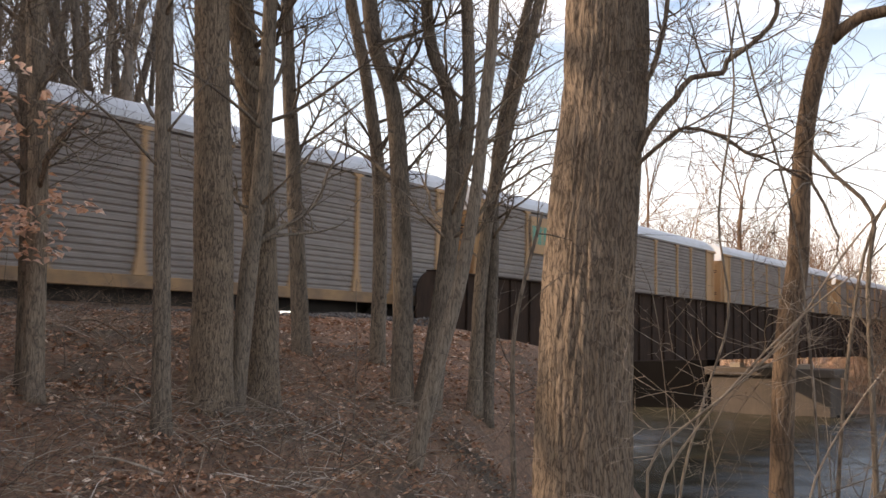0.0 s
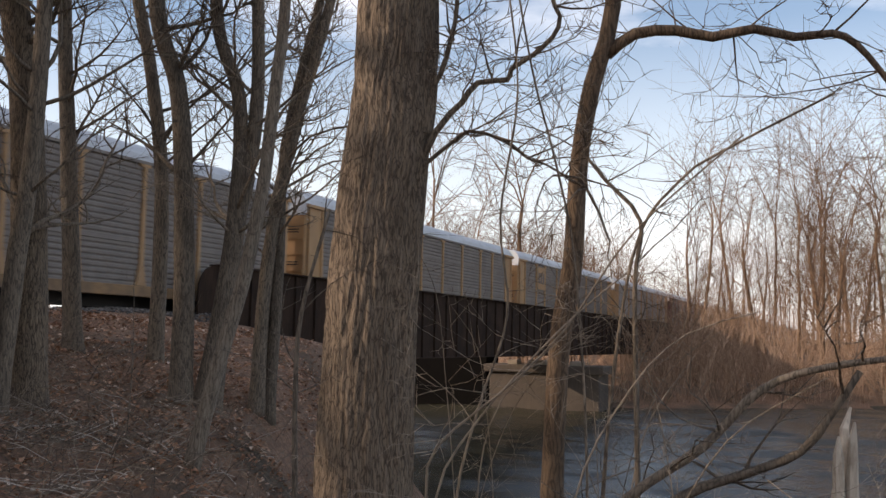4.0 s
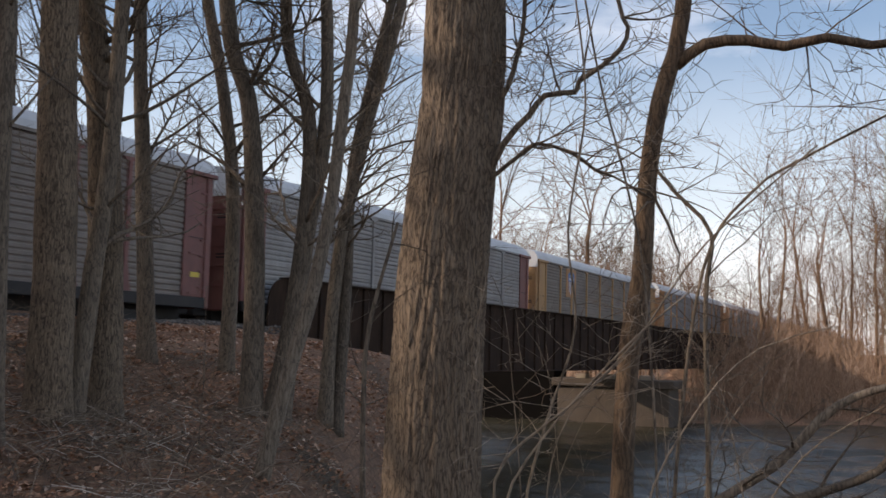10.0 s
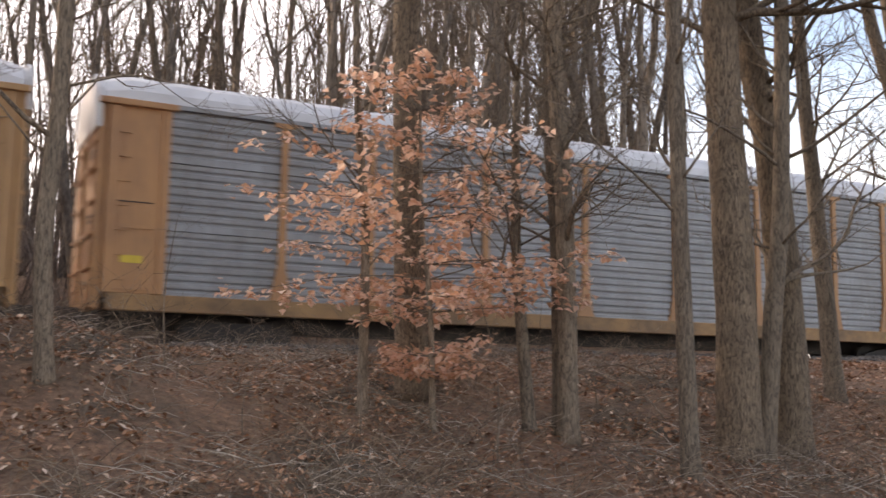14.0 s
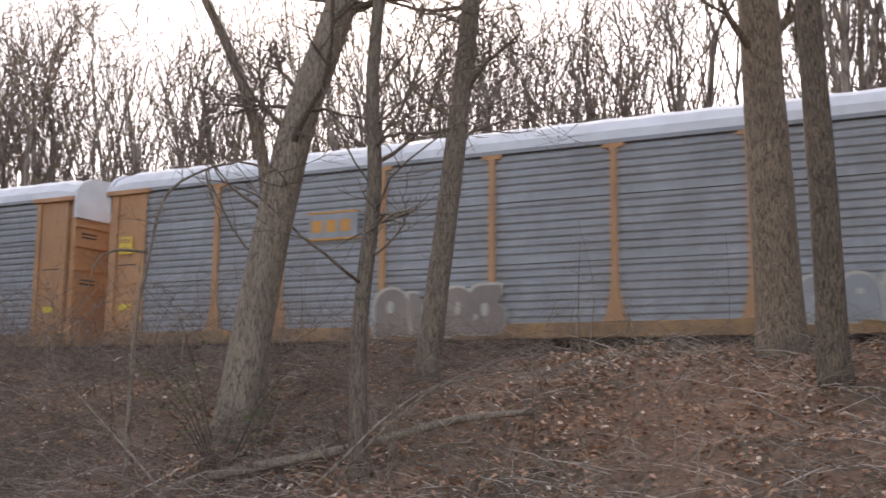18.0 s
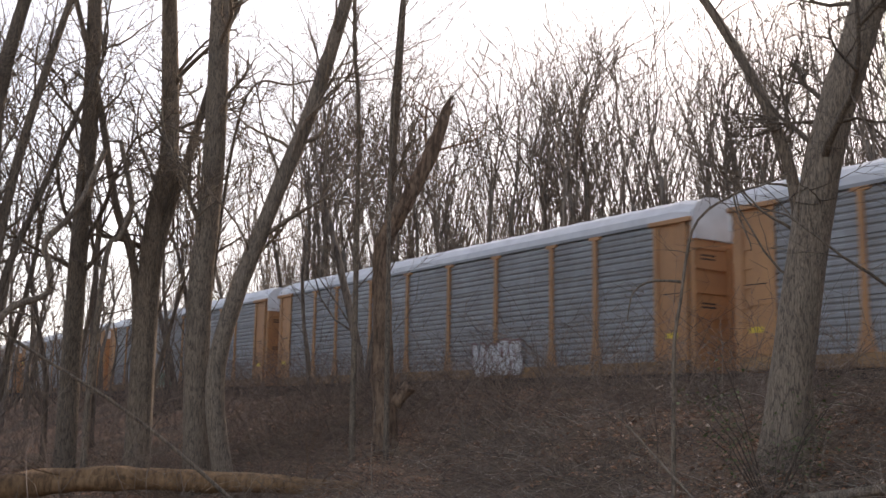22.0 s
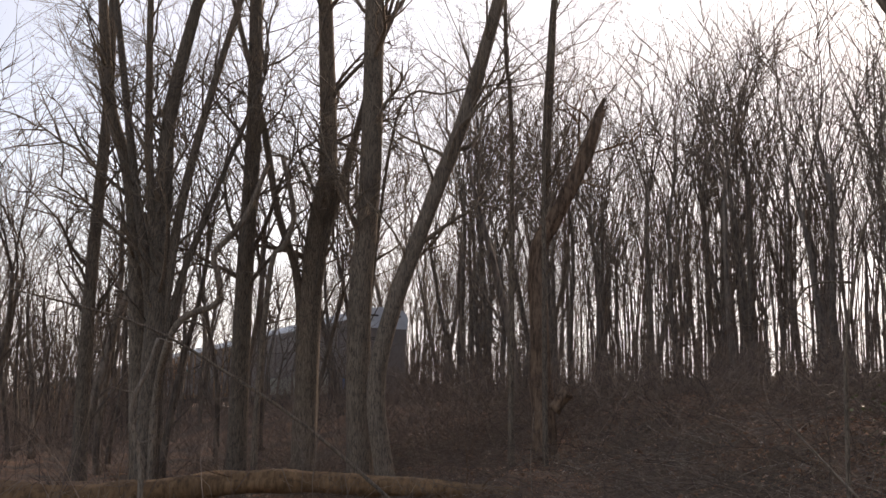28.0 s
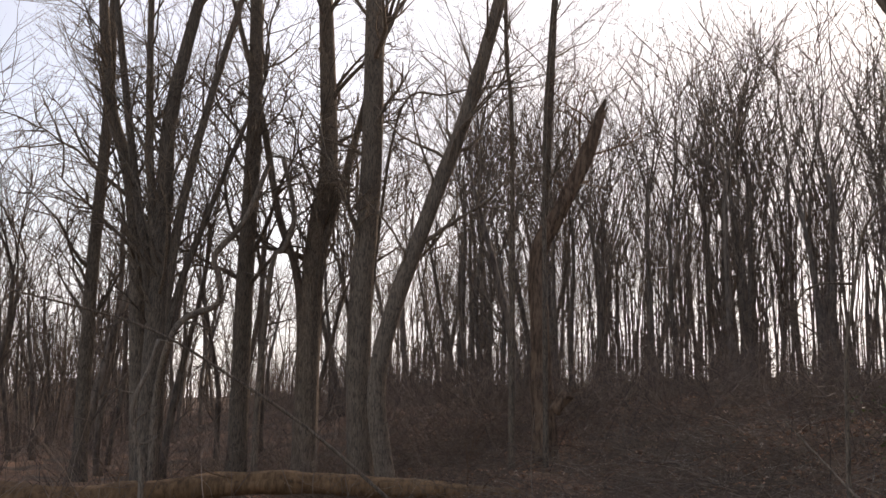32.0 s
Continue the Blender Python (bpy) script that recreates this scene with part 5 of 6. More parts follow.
def stems(name, label, spots, material, lo, hi, r, droop, seed, side=1):
    rnd = random.Random(seed)
    vs, fs = [], []
    for x, y in spots:
        b = Vector((x, y, ground(x, y) - 0.03))
        a = rnd.uniform(0, 6.28)
        L = rnd.uniform(lo, hi)
        d = Vector((math.cos(a) * droop * rnd.random(), math.sin(a) * droop * rnd.random(), 1)).normalized()
        pts, p = [b], b
        for i in range(3):
            d = (d + Vector((math.cos(a) * 0.3 * droop + rnd.gauss(0, 0.16), math.sin(a) * 0.25 * droop + rnd.gauss(0, 0.16), -0.22 * droop))).normalized()
            p = p + d * L / 3
            pts.append(p)
        rr = r * rnd.uniform(0.5, 1.2)
        tube(vs, fs, pts, [rr * (1 - 0.22 * i) for i in range(4)], 3)
        for j in range(side):
            q = pts[rnd.randint(1, 3)]
            e = q + Vector((rnd.gauss(0, 0.3), rnd.gauss(0, 0.3), rnd.uniform(0, 0.4))) * L * 0.5
            tube(vs, fs, [q, e], [rr * 0.6, rr * 0.3], 3)
    return stuff_mesh(name, vs, fs, material, label, "undergrowth")


def undergrowth():
    rnd = random.Random(41)
    spots = []
    while len(spots) < 10500:
        x, y = rnd.uniform(-34, 15), rnd.uniform(6, 19.5)
        if noise.noise(Vector((x * 0.28, y * 0.28, 3))) + (0.35 if x < -9 else 0.16) < rnd.uniform(-0.3, 0.5):
            continue
        spots.append((x, y))
    stems("bramble_stems", "tangle of dry brown bramble stems on the bank", spots, STALK, 0.4, 1.5, 0.005, 1.0, 42, 2)
    spots = [(rnd.uniform(-70, -17), rnd.uniform(-8, 19)) for k in range(3400)]
    spots += [(rnd.uniform(-50, -10), 11 + 8.5 * rnd.random()) for k in range(1500)]
    stems("thicket_stems", "grey-brown thicket of bare shrubs", spots, BRUSH, 0.8, 3.0, 0.009, 0.6, 43, 3)
    spots = [(rnd.uniform(-110, 24), 29 + 26 * rnd.random() ** 1.3) for k in range(5000)]
    spots += [(rnd.uniform(-110, 12), rnd.uniform(27.5, 39)) for k in range(6200)]
    stems("wood_edge_shrubs", "bare shrubs at the edge of the wood behind the track", spots, BRUSH, 1.4, 5.6, 0.018, 0.45, 44, 2)
    spots = [(rnd.uniform(-190, -62), rnd.uniform(-25, 20)) for k in range(2800)]
    stems("distant_shrubs", "tall grey-brown shrubs beside the distant track", spots, BRUSH, 3.0, 7.0, 0.026, 0.4, 46, 3)
    spots = [(rnd.uniform(-27, -7.0), rnd.uniform(7.5, 18.0)) for k in range(6500)]
    stems("bramble_loops", "dark looping bramble canes on the bank", spots, BRUSH, 0.8, 2.2, 0.006, 1.7, 47, 2)
    spots = []
    while len(spots) < 7600:
        y = rnd.uniform(-55, 19.5)
        x = 82 + 0.62 * (22 - y) + 45 * rnd.random() ** 1.6
        spots.append((x, y))
    spots += [(rnd.uniform(84, 128) , rnd.uniform(30, 75)) for k in range(1300)]
    spots += [(rnd.uniform(92, 150), rnd.uniform(70, 150)) for k in range(1500)]
    spots += [(rnd.uniform(60, 120), rnd.uniform(105, 135)) for k in range(500)]
    spots += [(rnd.uniform(108, 150), rnd.uniform(13, 20)) for k in range(700)]
    stems("far_bank_shrubs", "tangled warm brown shrubs on the far river bank", spots, WARM_SHRUB, 2.0, 9.5, 0.026, 0.4, 45, 2)


def fallen_twigs():
    rnd = random.Random(51)
    vs, fs = [], []
    for k in range(8500):
        x, y = rnd.uniform(-17, 14), rnd.uniform(6.5, 18.5)
        if noise.noise(Vector((x * 0.45, y * 0.45, 21))) < rnd.uniform(-0.35, 0.35):
            continue
        z = ground(x, y) + bumps(x, y)
        a, L = rnd.uniform(0, 6.28), rnd.uniform(0.2, 0.9)
        p = Vector((x, y, z + 0.02))
        d = Vector((math.cos(a), math.sin(a), rnd.uniform(-0.05, 0.45)))
        m = p + d * L * 0.5 + Vector((rnd.gauss(0, 0.05), rnd.gauss(0, 0.05), 0.03))
        r = rnd.uniform(0.003, 0.008)
        tube(vs, fs, [p, m, p + d * L], [r, r * 0.8, r * 0.4], 3)
        if k % 2:
            tube(vs, fs, [m, m + Vector((rnd.gauss(0, 0.2), rnd.gauss(0, 0.2), rnd.uniform(0, 0.25)))], [r * 0.6, r * 0.3], 3)
    stuff_mesh("fallen_twigs", vs, fs, PALE_TWIG, "pale broken twigs strewn over the leaves", "twigs")


def ballast_stones():
    """Loose cinders and stone on the shoulder below the wagons."""
    rnd = random.Random(57)
    vs, fs = [], []
    for k in range(9000):
        x, y = rnd.uniform(2.0, 30.0), rnd.uniform(18.9, 21.5)
        if rnd.random() > smooth(18.7, 19.8, y) * smooth(2.0, 6.0, x):
            continue
        z, r = ground(x, y) + bumps(x, y), rnd.uniform(0.025, 0.075)
        n = len(vs)
        for d in ((1, 0, 0), (0, 1, 0), (-1, 0, 0), (0, -1, 0), (0, 0, 1), (0, 0, -1)):
            q = r * rnd.uniform(0.6, 1.25)
            vs.append((x + d[0] * q, y + d[1] * q, z + d[2] * q * 0.8 + r * 0.3))
        for a, b in ((0, 1), (1, 2), (2, 3), (3, 0)):
            fs += [(n + a, n + b, n + 4), (n + b, n + a, n + 5)]
    stuff_mesh("ballast_stones", vs, fs, CINDER, "dark loose cinders and stones on the track shoulder", "gravel")


CINDER = leaf_mat("dark_cinders", [(0.0, (0.055, 0.048, 0.042)), (0.6, (0.12, 0.105, 0.092)), (1.0, (0.24, 0.21, 0.185))], 0.9)
PALE_TWIG = leaf_mat("pale_broken_twigs", [(0.0, (0.13, 0.10, 0.075)), (0.5, (0.34, 0.275, 0.215)), (1.0, (0.56, 0.48, 0.40))])
litter()
ballast_stones()
fallen_twigs()
undergrowth()


# ---- saplings, boughs and debris ----
def sapling(name, label, ctrl, r0, r1, material, twigs=5, seed=1, twig_len=0.5, root=True):
    """A thin bent stem with a few side twigs."""
    rnd = random.Random(seed)
    c = [Vector(p) for p in ctrl]
    if root:
        z = ground(c[0].x, c[0].y) - 0.05
        if c[0].z > z + 0.2:
            c = [Vector((c[0].x, c[0].y, z))] + c
    line = curve_points(c, 0.12)
    off = line[0].copy()
    t = empty(name, pose(*off))
    tagged(t, label, "sapling" if name == "sapling" else "branch")
    vs, fs = [], []
    n = len(line)
    tube(vs, fs, [p - off for p in line], [(r0 + (r1 - r0) * i / (n - 1)) * rnd.uniform(0.93, 1.07) for i in range(n)], 7)
    part_mesh("stem", mesh_of("stem", vs, fs, material, True), t)
    vs, fs = [], []
    for k in range(twigs):
        q = line[rnd.randint(n // 3, n - 1)]
        d = Vector((rnd.gauss(0, 1), rnd.gauss(0, 1), rnd.uniform(-0.2, 1.0)))
        shoot(vs, fs, rnd, q - off, d, twig_len * rnd.uniform(0.5, 1.4), max(0.0022, r1 * 0.6), (3, 2), 0.03, 0.7, 3, 0.002)
    if vs:
        part_mesh("twig_spray", mesh_of("twig_spray", vs, fs, material, True), t)
    return t


def saplings():
    w = "thin bare whip of a sapling above the river"
    sapling("sapling", w, [(5.16, 1.91, 0.7), (5.18, 1.85, 1.12), (5.23, 1.71, 1.36), (5.32, 1.41, 1.66)], 0.005, 0.003, STALK_PALE, 3, 1)
    sapling("sapling", "pale leaning sapling above the river", [(4.61, 1.92, 0.79), (4.68, 1.75, 1.16), (4.76, 1.54, 1.43), (4.83, 1.3, 1.69), (4.89, 1.06, 1.9)], 0.008, 0.004, STALK_PALE, 6, 2)
    sapling("sapling", w, [(5.19, 3.02, 0.6), (5.18, 3.03, 1.24), (5.19, 3.01, 1.7), (5.26, 2.88, 2.3)], 0.022, 0.009, BARK_GREY, 6, 3, 0.7)
    sapling("sapling", "pale leaning sapling above the river", [(4.6, 1.96, 0.79), (4.62, 1.92, 1.05), (4.73, 1.62, 1.33), (4.82, 1.34, 1.63), (4.89, 1.03, 2.09), (4.97, 0.53, 2.55)], 0.008, 0.004, STALK_PALE, 8, 4, 0.6)
    sapling("sapling", w, [(4.83, 1.3, 0.8), (4.89, 1.05, 1.34), (4.94, 0.79, 1.61), (4.98, 0.46, 1.72)], 0.006, 0.003, STALK_PALE, 5, 5)
    sapling("sapling", "long drooping vine among the bare trees", [(5.12, 2.01, 0.72), (5.16, 1.9, 1.23), (5.21, 1.77, 1.7), (5.19, 1.81, 2.22), (5.22, 1.73, 2.9), (5.2, 1.8, 3.6)], 0.008, 0.005, BARK_GREY, 6, 6, 0.4)
    sapling("sapling", w, [(5.85, 1.5, 0.9), (5.79, 1.56, 2.0), (5.76, 1.67, 2.59), (5.72, 1.81, 3.16), (5.67, 1.97, 4.1)], 0.009, 0.006, BARK_GREY, 5, 7, 0.5)
    sapling("sapling", "forked dark sapling by the water", [(7.85, 1.62, 0.5), (7.83, 1.64, 1.95), (7.84, 1.6, 2.47), (7.78, 1.85, 2.78), (7.74, 2.02, 3.0)], 0.03, 0.014, BARK_GREY, 10, 8, 0.8)
    sapling("sapling", "long bare branch reaching over the water", [(7.95, 1.9, 0.5), (7.84, 1.66, 2.2), (7.89, 1.31, 2.78), (7.95, 0.94, 3.03), (7.99, 0.2, 3.4)], 0.02, 0.009, BARK_GREY, 10, 9, 0.8)
    rnd = random.Random(77)
    for k in range(13):
        x, y = rnd.uniform(4.4, 8.5), rnd.uniform(-1.2, 3.2)
        if math.hypot(x - 5.9, y - 2.95) < 0.6:
            continue
        a = rnd.uniform(-1, 1)
        h = rnd.uniform(0.8, 2.6)
        sapling("sapling", w, [(x, y, 0.0), (x + rnd.gauss(0, 0.08), y + a * 0.15, h * 0.45), (x + rnd.gauss(0, 0.15), y + a * 0.45, h * 0.8), (x + rnd.gauss(0, 0.2), y + a * 0.9, h)], rnd.uniform(0.0035, 0.007), 0.002, STALK_PALE if k % 3 == 0 else BARK_GREY, 5, 100 + k, 0.5)
    for k in range(11):
        x, y = rnd.uniform(7.6, 12.5), 0.0
        y = x * rnd.uniform(0.10, 0.36)
        z = ground(x, y)
        a, h = rnd.uniform(-1.2, 0.7), rnd.uniform(1.2, 3.2)
        sapling("sapling", "dark tangled whip of brush on the river bank", [(x, y, z), (x + rnd.gauss(0, 0.15), y + a * 0.2, z + h * 0.45), (x + rnd.gauss(0, 0.25), y + a * 0.7, z + h * 0.8), (x + rnd.gauss(0, 0.3), y + a * 1.5, z + h)], rnd.uniform(0.006, 0.014), 0.003, STALK_PALE if k % 4 == 0 else BARK_GREY, 7, 400 + k, 0.9)
    # fallen boughs over the water and the torn stump
    b = "fallen bare bough lying out over the water"
    sapling("fallen_bough", b, [(6.7, 1.9, 0.05), (6.84, 1.47, 0.54), (6.93, 1.0, 0.89), (6.97, 0.65, 1.26), (7.0, 0.24, 1.42), (7.0, -0.6, 1.55)], 0.046, 0.018, BARK_GREY, 9, 11, 0.7)
    sapling("fallen_bough", b, [(6.8, 1.6, 0.1), (6.91, 1.15, 0.55), (6.96, 0.76, 0.72), (6.99, 0.41, 0.88), (7.0, 0.24, 1.1), (7.0, 0.05, 1.4)], 0.05, 0.022, BARK_GREY, 8, 12, 0.6)
    st = empty("tree_stump", pose(6.5, 0.15, ground(6.5, 0.15) - 0.1))
    tagged(st, "torn pale stump of bare split wood by the river", "stump")
    rnd = random.Random(5)
    for k in range(7):
        a = k * 0.9
        h = (1.72, 1.38, 1.25, 1.56, 1.1, 1.64, 1.2)[k]
        vs, fs = [], []
        c = Vector((math.cos(a) * 0.045, math.sin(a) * 0.045, 0))
        tube(vs, fs, [c + Vector((0, 0, 0)), c + Vector((0, 0, h * 0.6)), c * 1.15 + Vector((rnd.gauss(0, 0.01), rnd.gauss(0, 0.01), h * 0.93)), c * 1.3 + Vector((rnd.gauss(0, 0.02), rnd.gauss(0, 0.02), h))], [0.055, 0.045, 0.03, 0.008], 6, 0.2)
        part_mesh("splinter", mesh_of("splinter", vs, fs, PALEWOOD), st)
    # logs, poles and sticks on the bank
    log = "mossy fallen log lying at the foot of the bank"
    tree_log("fallen_log", log, [(-21.0, 0.42, 0.11), (-20.36, 2.39, 0.12), (-19.54, 4.26, 0.38), (-18.83, 5.44, 0.51), (-18.02, 6.9, 0.47), (-17.19, 8.1, 0.44), (-16.39, 9.22, 0.34)], 0.30, 0.13, LOGWOOD, 21)
    tree_log("broken_log", "short broken log end propped by the snag", [(-18.29, 11.11, 1.89), (-18.22, 11.23, 2.10), (-18.12, 11.38, 2.28)], 0.13, 0.15, DEADWOOD, 27)
    sapling("sapling", "crooked pale stem in the thicket", [(-17.76, 2.93, 0.61), (-17.77, 2.89, 0.96), (-17.80, 2.71, 1.76), (-17.76, 2.92, 2.39), (-17.74, 3.07, 2.93)], 0.055, 0.035, BARK_PALE, 4, 28, 0.6)
    sapling("leaning_pole", "long pale dead pole leaning across the thicket", [(-13.6, 6.3, 0.0), (-14.23, 4.74, 1.41), (-14.59, 3.49, 2.26), (-14.82, 2.32, 2.89), (-15.0, 0.6, 3.3)], 0.03, 0.014, BARK_GREY, 4, 22, 0.6)
    tree_log("fallen_log", "dark rotten log on the leafy bank", [(-8.4, 10.2, 0.62), (-6.94, 10.99, 0.95), (-5.73, 11.67, 1.3), (-4.9, 12.1, 1.4)], 0.07, 0.04, BARK_GREY, 23)
    for i, c in enumerate(([(-6.68, 9.97, 0.6), (-5.85, 10.48, 1.5), (-4.88, 10.96, 2.0)], [(-6.5, 10.2, 0.7), (-5.6, 10.7, 1.65), (-4.7, 11.3, 1.9)], [(-7.99, 8.95, 0.5), (-8.42, 8.55, 1.2), (-8.74, 8.23, 1.7)])):
        sapling("dead_branch", "pale dead branch propped on the bank", c, 0.018, 0.007, STALK_PALE, 5, 30 + i, 0.6)
    rnd = random.Random(61)
    for k in range(46):
        x, y = rnd.uniform(-20, 12), rnd.uniform(7.5, 17.5)
        z = ground(x, y)
        a, L = rnd.uniform(0, 6.28), rnd.uniform(0.5, 1.8)
        x2, y2 = x + math.cos(a) * L, y + math.sin(a) * L
        sapling("dead_branch", "pale dead branch lying on the leaves", [(x, y, z + 0.1), ((x + x2) / 2, (y + y2) / 2, (z + ground(x2, y2)) / 2 + rnd.uniform(0.12, 0.35)), (x2, y2, ground(x2, y2) + rnd.uniform(0.1, 0.3))], rnd.uniform(0.009, 0.02), 0.005, STALK_PALE if k % 3 else DEADWOOD, 4, 200 + k, 0.4)
    for k in range(34):
        x, y = rnd.uniform(-17, 11), rnd.uniform(8.5, 17)
        h = rnd.uniform(0.7, 2.4)
        sapling("sapling", "slight bare sapling on the leafy bank", [(x, y, ground(x, y)), (x + rnd.gauss(0, 0.06), y, ground(x, y) + h * 0.5), (x + rnd.gauss(0, 0.2), y + rnd.gauss(0, 0.2), ground(x, y) + h)], rnd.uniform(0.007, 0.013), 0.004, BARK_GREY if k % 2 else STALK_PALE, 6, 300 + k, 0.5)
    h = "hooked sapling arching in front of the railway"
    sapling("sapling", h, [(-8.99, 9.39, 0.7), (-8.97, 9.41, 2.02), (-8.95, 9.43, 2.63), (-8.89, 9.49, 3.11), (-8.84, 9.53, 3.53), (-8.77, 9.59, 3.95), (-8.62, 9.73, 4.22), (-8.31, 10.0, 4.44), (-8.13, 10.14, 4.49), (-7.82, 10.38, 4.66)], 0.032, 0.012, BARK_GREY, 5, 51, 0.5)
    sapling("hooked_branch", "hooked dark side branch of a sapling", [(-8.88, 9.49, 3.32), (-9.1, 9.28, 3.34), (-9.25, 9.14, 3.27), (-9.32, 9.06, 3.12), (-9.35, 9.03, 2.84)], 0.018, 0.007, BARK_GREY, 4, 52, 0.3, False)
    sapling("hooked_branch", "drooping dark side branch of a sapling", [(-8.39, 9.93, 4.39), (-8.35, 9.96, 4.14), (-8.25, 10.04, 3.78), (-8.25, 10.05, 3.68)], 0.014, 0.006, BARK_GREY, 3, 53, 0.3, False)
    # crooked limbs in the thicket
    sapling("crooked_limb", "crooked dark vine limb among the thicket trees", [(-21.3, 3.7, 2.0), (-20.66, 3.79, 3.15), (-20.6, 4.08, 3.61), (-20.48, 4.65, 3.91), (-20.49, 4.62, 4.54), (-20.51, 4.53, 4.88), (-20.38, 5.06, 5.6), (-20.3, 5.5, 6.8)], 0.085, 0.055, BARK_GREY, 6, 41, 0.9)
    sapling("crooked_limb", "crooked dark vine limb among the thicket trees", [(-21.4, 5.8, 2.0), (-21.19, 5.91, 4.85), (-21.13, 6.12, 5.23), (-21.07, 6.32, 5.97), (-21.0, 6.0, 7.2)], 0.08, 0.05, BARK_GREY, 6, 42, 0.9)


def tree_log(name, label, ctrl, r0, r1, material, seed):
    line = curve_points([Vector(c) for c in ctrl], 0.2)
    off = line[0].copy()
    t = empty(name, pose(*off))
    tagged(t, label, "log")
    vs, fs = [], []
    n = len(line)
    tube(vs, fs, [p - off for p in line], [(r0 + (r1 - r0) * i / (n - 1)) * (1 + 0.35 * noise.noise(Vector((i * 0.31, seed, 0)))) for i in range(n)], 16, 0.32)
    part_mesh("trunk", mesh_of("trunk", vs, fs, material, True), t)
    rnd = random.Random(seed)
    vs, fs = [], []
    for k in range(5):
        q = line[rnd.randint(2, n - 2)]
        d = Vector((rnd.gauss(0, 1), rnd.gauss(0, 1), rnd.uniform(0.2, 1.0)))
        shoot(vs, fs, rnd, q - off, d, rnd.uniform(0.4, 1.0), 0.018, (2, 2), 0.0, 0.7, 3, 0.004)
    part_mesh("broken_limb", mesh_of("broken_limb", vs, fs, material, True), t)


STALK_PALE = bark("pale_dry_wood", (0.15, 0.12, 0.095), (0.33, 0.275, 0.225), None, 12.0, 0.004)
LOGWOOD = bark("rotten_mossy_wood", (0.135, 0.078, 0.038), (0.28, 0.168, 0.088), None, 7.0, 0.05)
PALEWOOD = bark("split_pale_wood", (0.42, 0.36, 0.30), (0.72, 0.66, 0.58), None, 14.0, 0.01)
saplings()


def dry_grass():
    rnd = random.Random(71)
    vs, fs = [], []
    for k in range(10000):
        x, y = (rnd.uniform(-24, -14), rnd.uniform(-1, 10)) if k % 3 == 1 else (rnd.uniform(-18.5, -13.0), rnd.uniform(0, 9.5)) if k % 3 else (rnd.uniform(-16, 12), rnd.uniform(5.5, 12))
        if noise.noise(Vector((x * 0.6, y * 0.6, 17))) < rnd.uniform(-0.2, 0.4):
            continue
        b = Vector((x, y, ground(x, y)))
        a, h = rnd.uniform(0, 6.28), rnd.uniform(0.2, 0.6)
        d = Vector((math.cos(a), math.sin(a), 0))
        tip = b + d * h * rnd.uniform(0.3, 0.9) + Vector((0, 0, h * rnd.uniform(0.3, 0.9)))
        w = Vector((-d.y, d.x, 0)) * 0.004
        mid = b.lerp(tip, 0.5) + Vector((0, 0, h * 0.2))
        n = len(vs)
        vs.extend([tuple(b - w), tuple(b + w), tuple(mid + w), tuple(mid - w), tuple(tip)])
        fs.extend([(n, n + 1, n + 2, n + 3), (n + 3, n + 2, n + 4)])
    stuff_mesh("dry_grass", vs, fs, STALK, "withered grass blades among the leaves", "grass")


dry_grass()


def leaf_cloud(vs, fs, rnd, c, s):
    """One hanging leaf: a folded blade with a point."""
    a = rnd.uniform(0, 6.28)
    u = Vector((math.cos(a), math.sin(a), rnd.uniform(-0.9, 0.1))).normalized() * s
    w = Vector((-math.sin(a), math.cos(a), rnd.gauss(0, 0.4))).normalized() * s * 0.42
    k = Vector((0, 0, s * 0.18))
    n = len(vs)
    vs.extend([tuple(c), tuple(c + u * 0.45 + w + k), tuple(c + u), tuple(c + u * 0.45 - w + k)])
    fs.extend([(n, n + 1, n + 2), (n, n + 2, n + 3)])


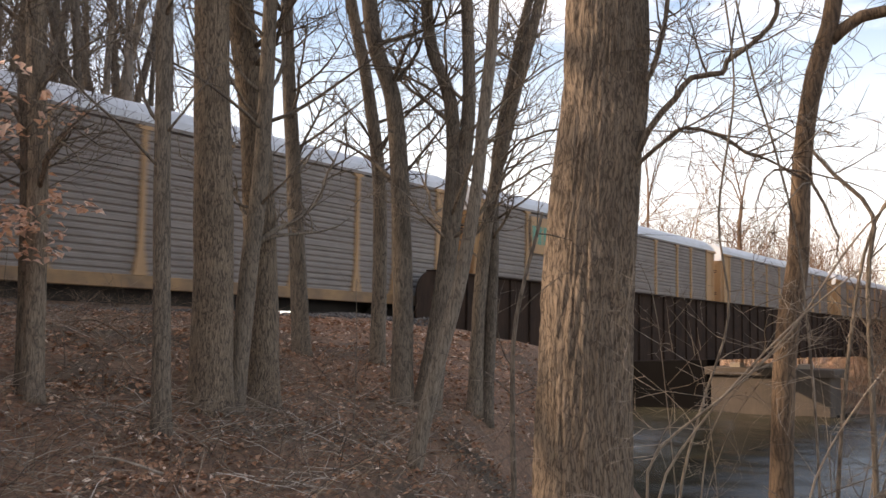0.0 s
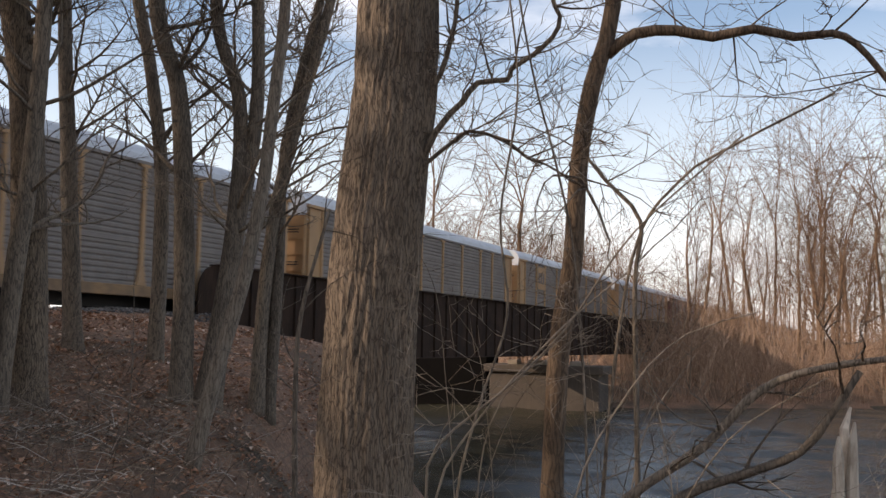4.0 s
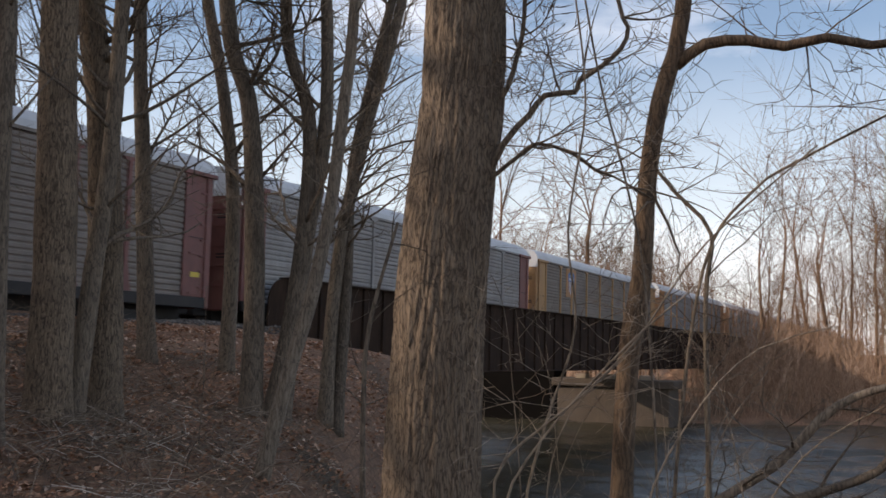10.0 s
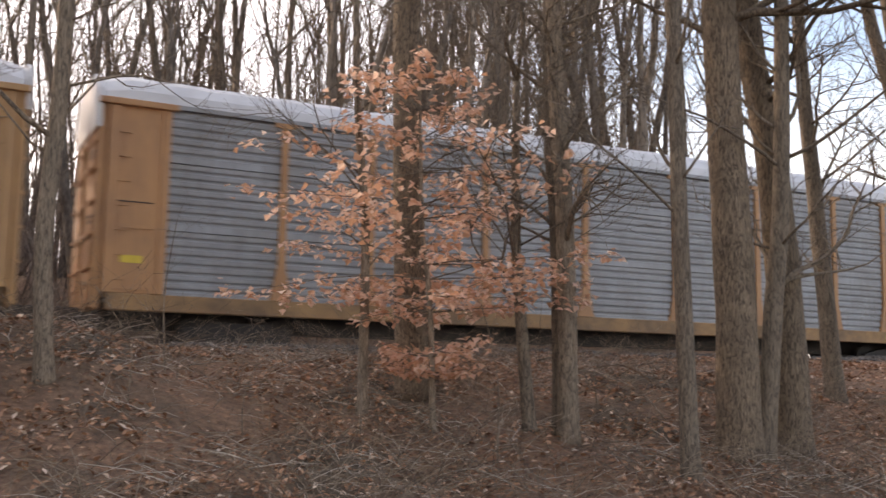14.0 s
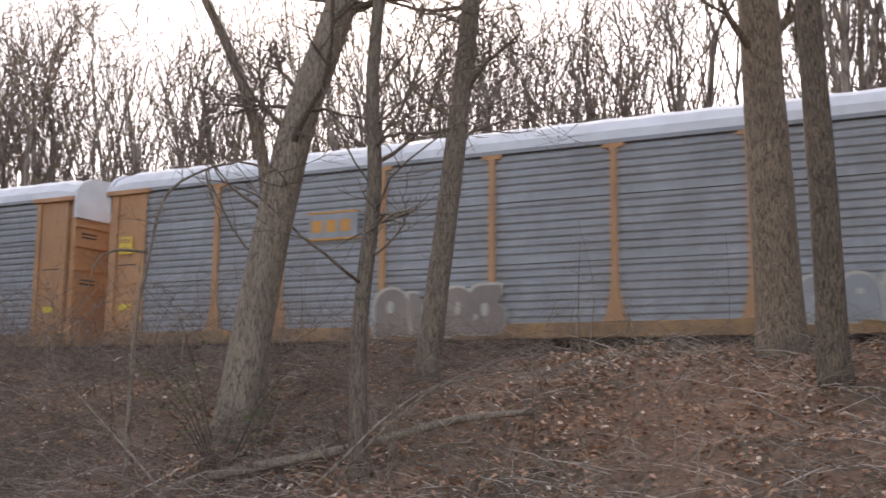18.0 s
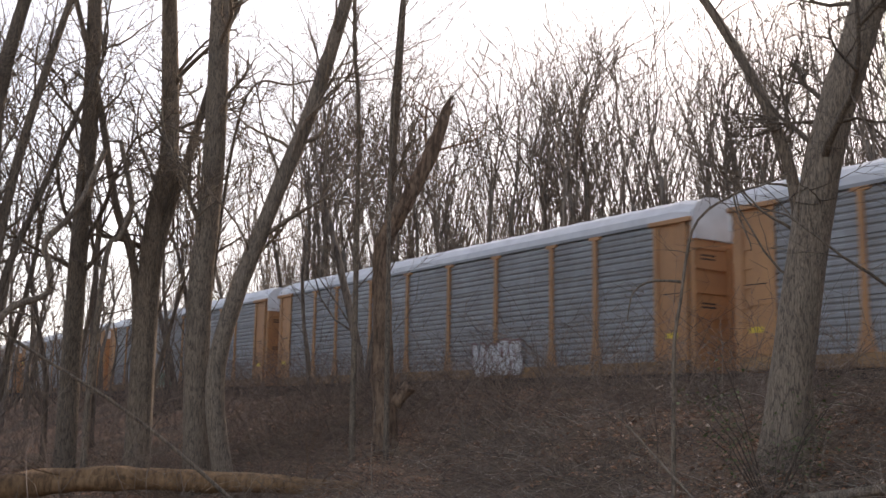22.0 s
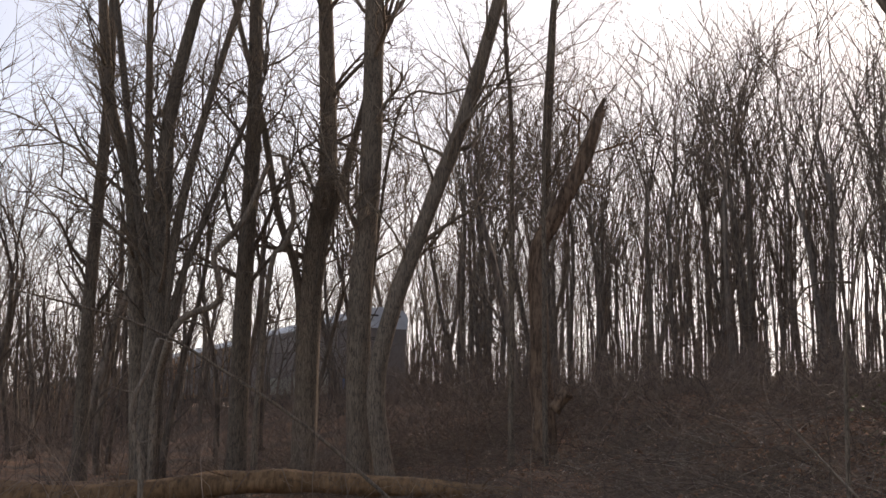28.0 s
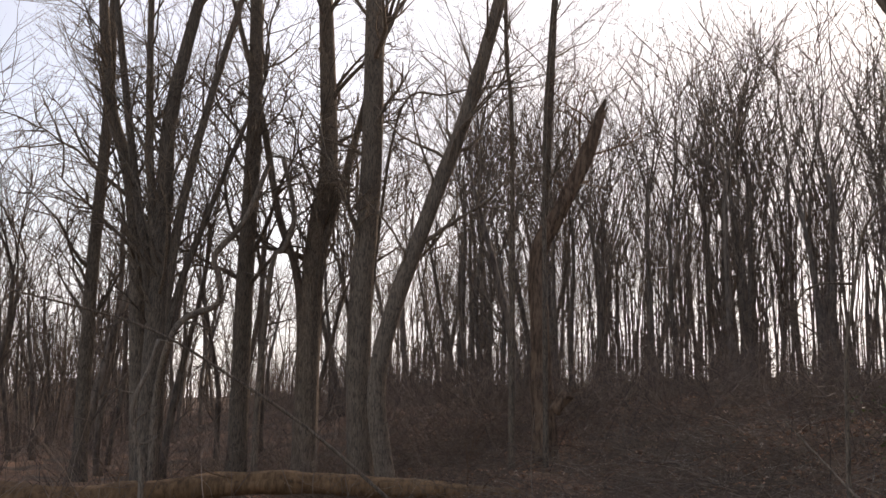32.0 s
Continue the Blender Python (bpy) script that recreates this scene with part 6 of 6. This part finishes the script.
def beech():
    rnd = random.Random(91)
    bx, by = 6.12, 12.03
    z0 = ground(bx, by)
    t = empty("beech_sapling", pose(bx, by, z0))
    tagged(t, "young beech still holding its dry copper leaves", "tree")
    vs, fs = [], []
    trunk = curve_points([(0, 0, -0.1), (-0.06, 0.03, 1.7), (-0.15, 0.08, 2.6), (-0.25, 0.0, 4.2), (-0.3, 0.0, 5.4)], 0.2)
    tube(vs, fs, trunk, [0.05 - 0.04 * i / (len(trunk) - 1) for i in range(len(trunk))], 8)
    part_mesh("trunk", mesh_of("trunk", vs, fs, BARK_GREY, True), t)
    # tiers of level sprays: height over the foot, reach, leaves per twig
    tiers = ((4.55, 0.9, 4), (4.2, 1.3, 4), (3.85, 1.2, 4), (3.3, 2.2, 6), (3.05, 2.4, 7), (2.75, 1.3, 5), (2.15, 2.2, 9), (1.95, 2.2, 9), (1.75, 1.7, 8), (1.45, 1.2, 5), (1.05, 0.9, 5), (0.75, 0.7, 4))
    leaf_v, leaf_f = [], []
    bv, bf = [], []
    for h, reach, dens in tiers:
        for s in range(6):
            a = s * 1.05 + rnd.uniform(-0.4, 0.4)
            d = Vector((math.cos(a), math.sin(a), 0.12))
            p = min(trunk, key=lambda q: abs(q.z - h)).copy()
            L = reach * rnd.uniform(0.65, 1.25)
            pts = [p]
            for i in range(6):
                d = (d + Vector((rnd.gauss(0, 0.15), rnd.gauss(0, 0.15), rnd.gauss(-0.01, 0.05)))).normalized()
                p = p + d * L / 6
                pts.append(p)
            tube(bv, bf, pts, [0.012 - 0.0015 * i for i in range(7)], 3)
            for i in range(2, 7):
                for j in range(2):
                    b = d.cross(Vector((0, 0, 1))) * rnd.choice((-1, 1)) + d * 0.6 + Vector((0, 0, rnd.gauss(0, 0.15)))
                    e = pts[i] + b.normalized() * L * rnd.uniform(0.08, 0.22)
                    tube(bv, bf, [pts[i], e], [0.004, 0.002], 3)
                    for q in range(dens):
                        leaf_cloud(leaf_v, leaf_f, rnd, pts[i].lerp(e, rnd.uniform(0.1, 1.1)) + Vector((rnd.gauss(0, 0.07), rnd.gauss(0, 0.07), rnd.gauss(-0.02, 0.05))), rnd.uniform(0.085, 0.145))
    part_mesh("branch_spray", mesh_of("branch_spray", bv, bf, BARK_GREY, True), t)
    part_mesh("leaves", mesh_of("leaves", leaf_v, leaf_f, BEECH), t, "dry copper leaves in level sprays")
    # evergreen shrub on the bank
    sx, sy = -8.3, 10.3
    sh = empty("evergreen_shrub", pose(sx, sy, ground(sx, sy)))
    tagged(sh, "straggling shrub with small green leaves on the bank", "shrub")
    lv, lf, bv, bf = [], [], [], []
    for k in range(16):
        a = rnd.uniform(0, 6.28)
        d = Vector((math.cos(a) * 0.7, math.sin(a) * 0.7, rnd.uniform(0.6, 1.3)))
        e = d * rnd.uniform(0.9, 1.7)
        mid = e * 0.5 + Vector((0, 0, 0.15))
        tube(bv, bf, [Vector((0, 0, -0.05)), mid, e], [0.012, 0.008, 0.003], 3)
        for j in range(26):
            f = rnd.uniform(0.4, 1.05)
            c = mid.lerp(e, f * 2 - 1) if f > 0.5 else mid * (f * 2)
            leaf_cloud(lv, lf, rnd, c + Vector((rnd.gauss(0, 0.12), rnd.gauss(0, 0.12), rnd.gauss(0, 0.1))), rnd.uniform(0.035, 0.065))
    part_mesh("stalk", mesh_of("stalk", bv, bf, TWIG, True), sh)
    part_mesh("leaves", mesh_of("leaves", lv, lf, GREEN), sh, "small green leaves")


beech()
motions()
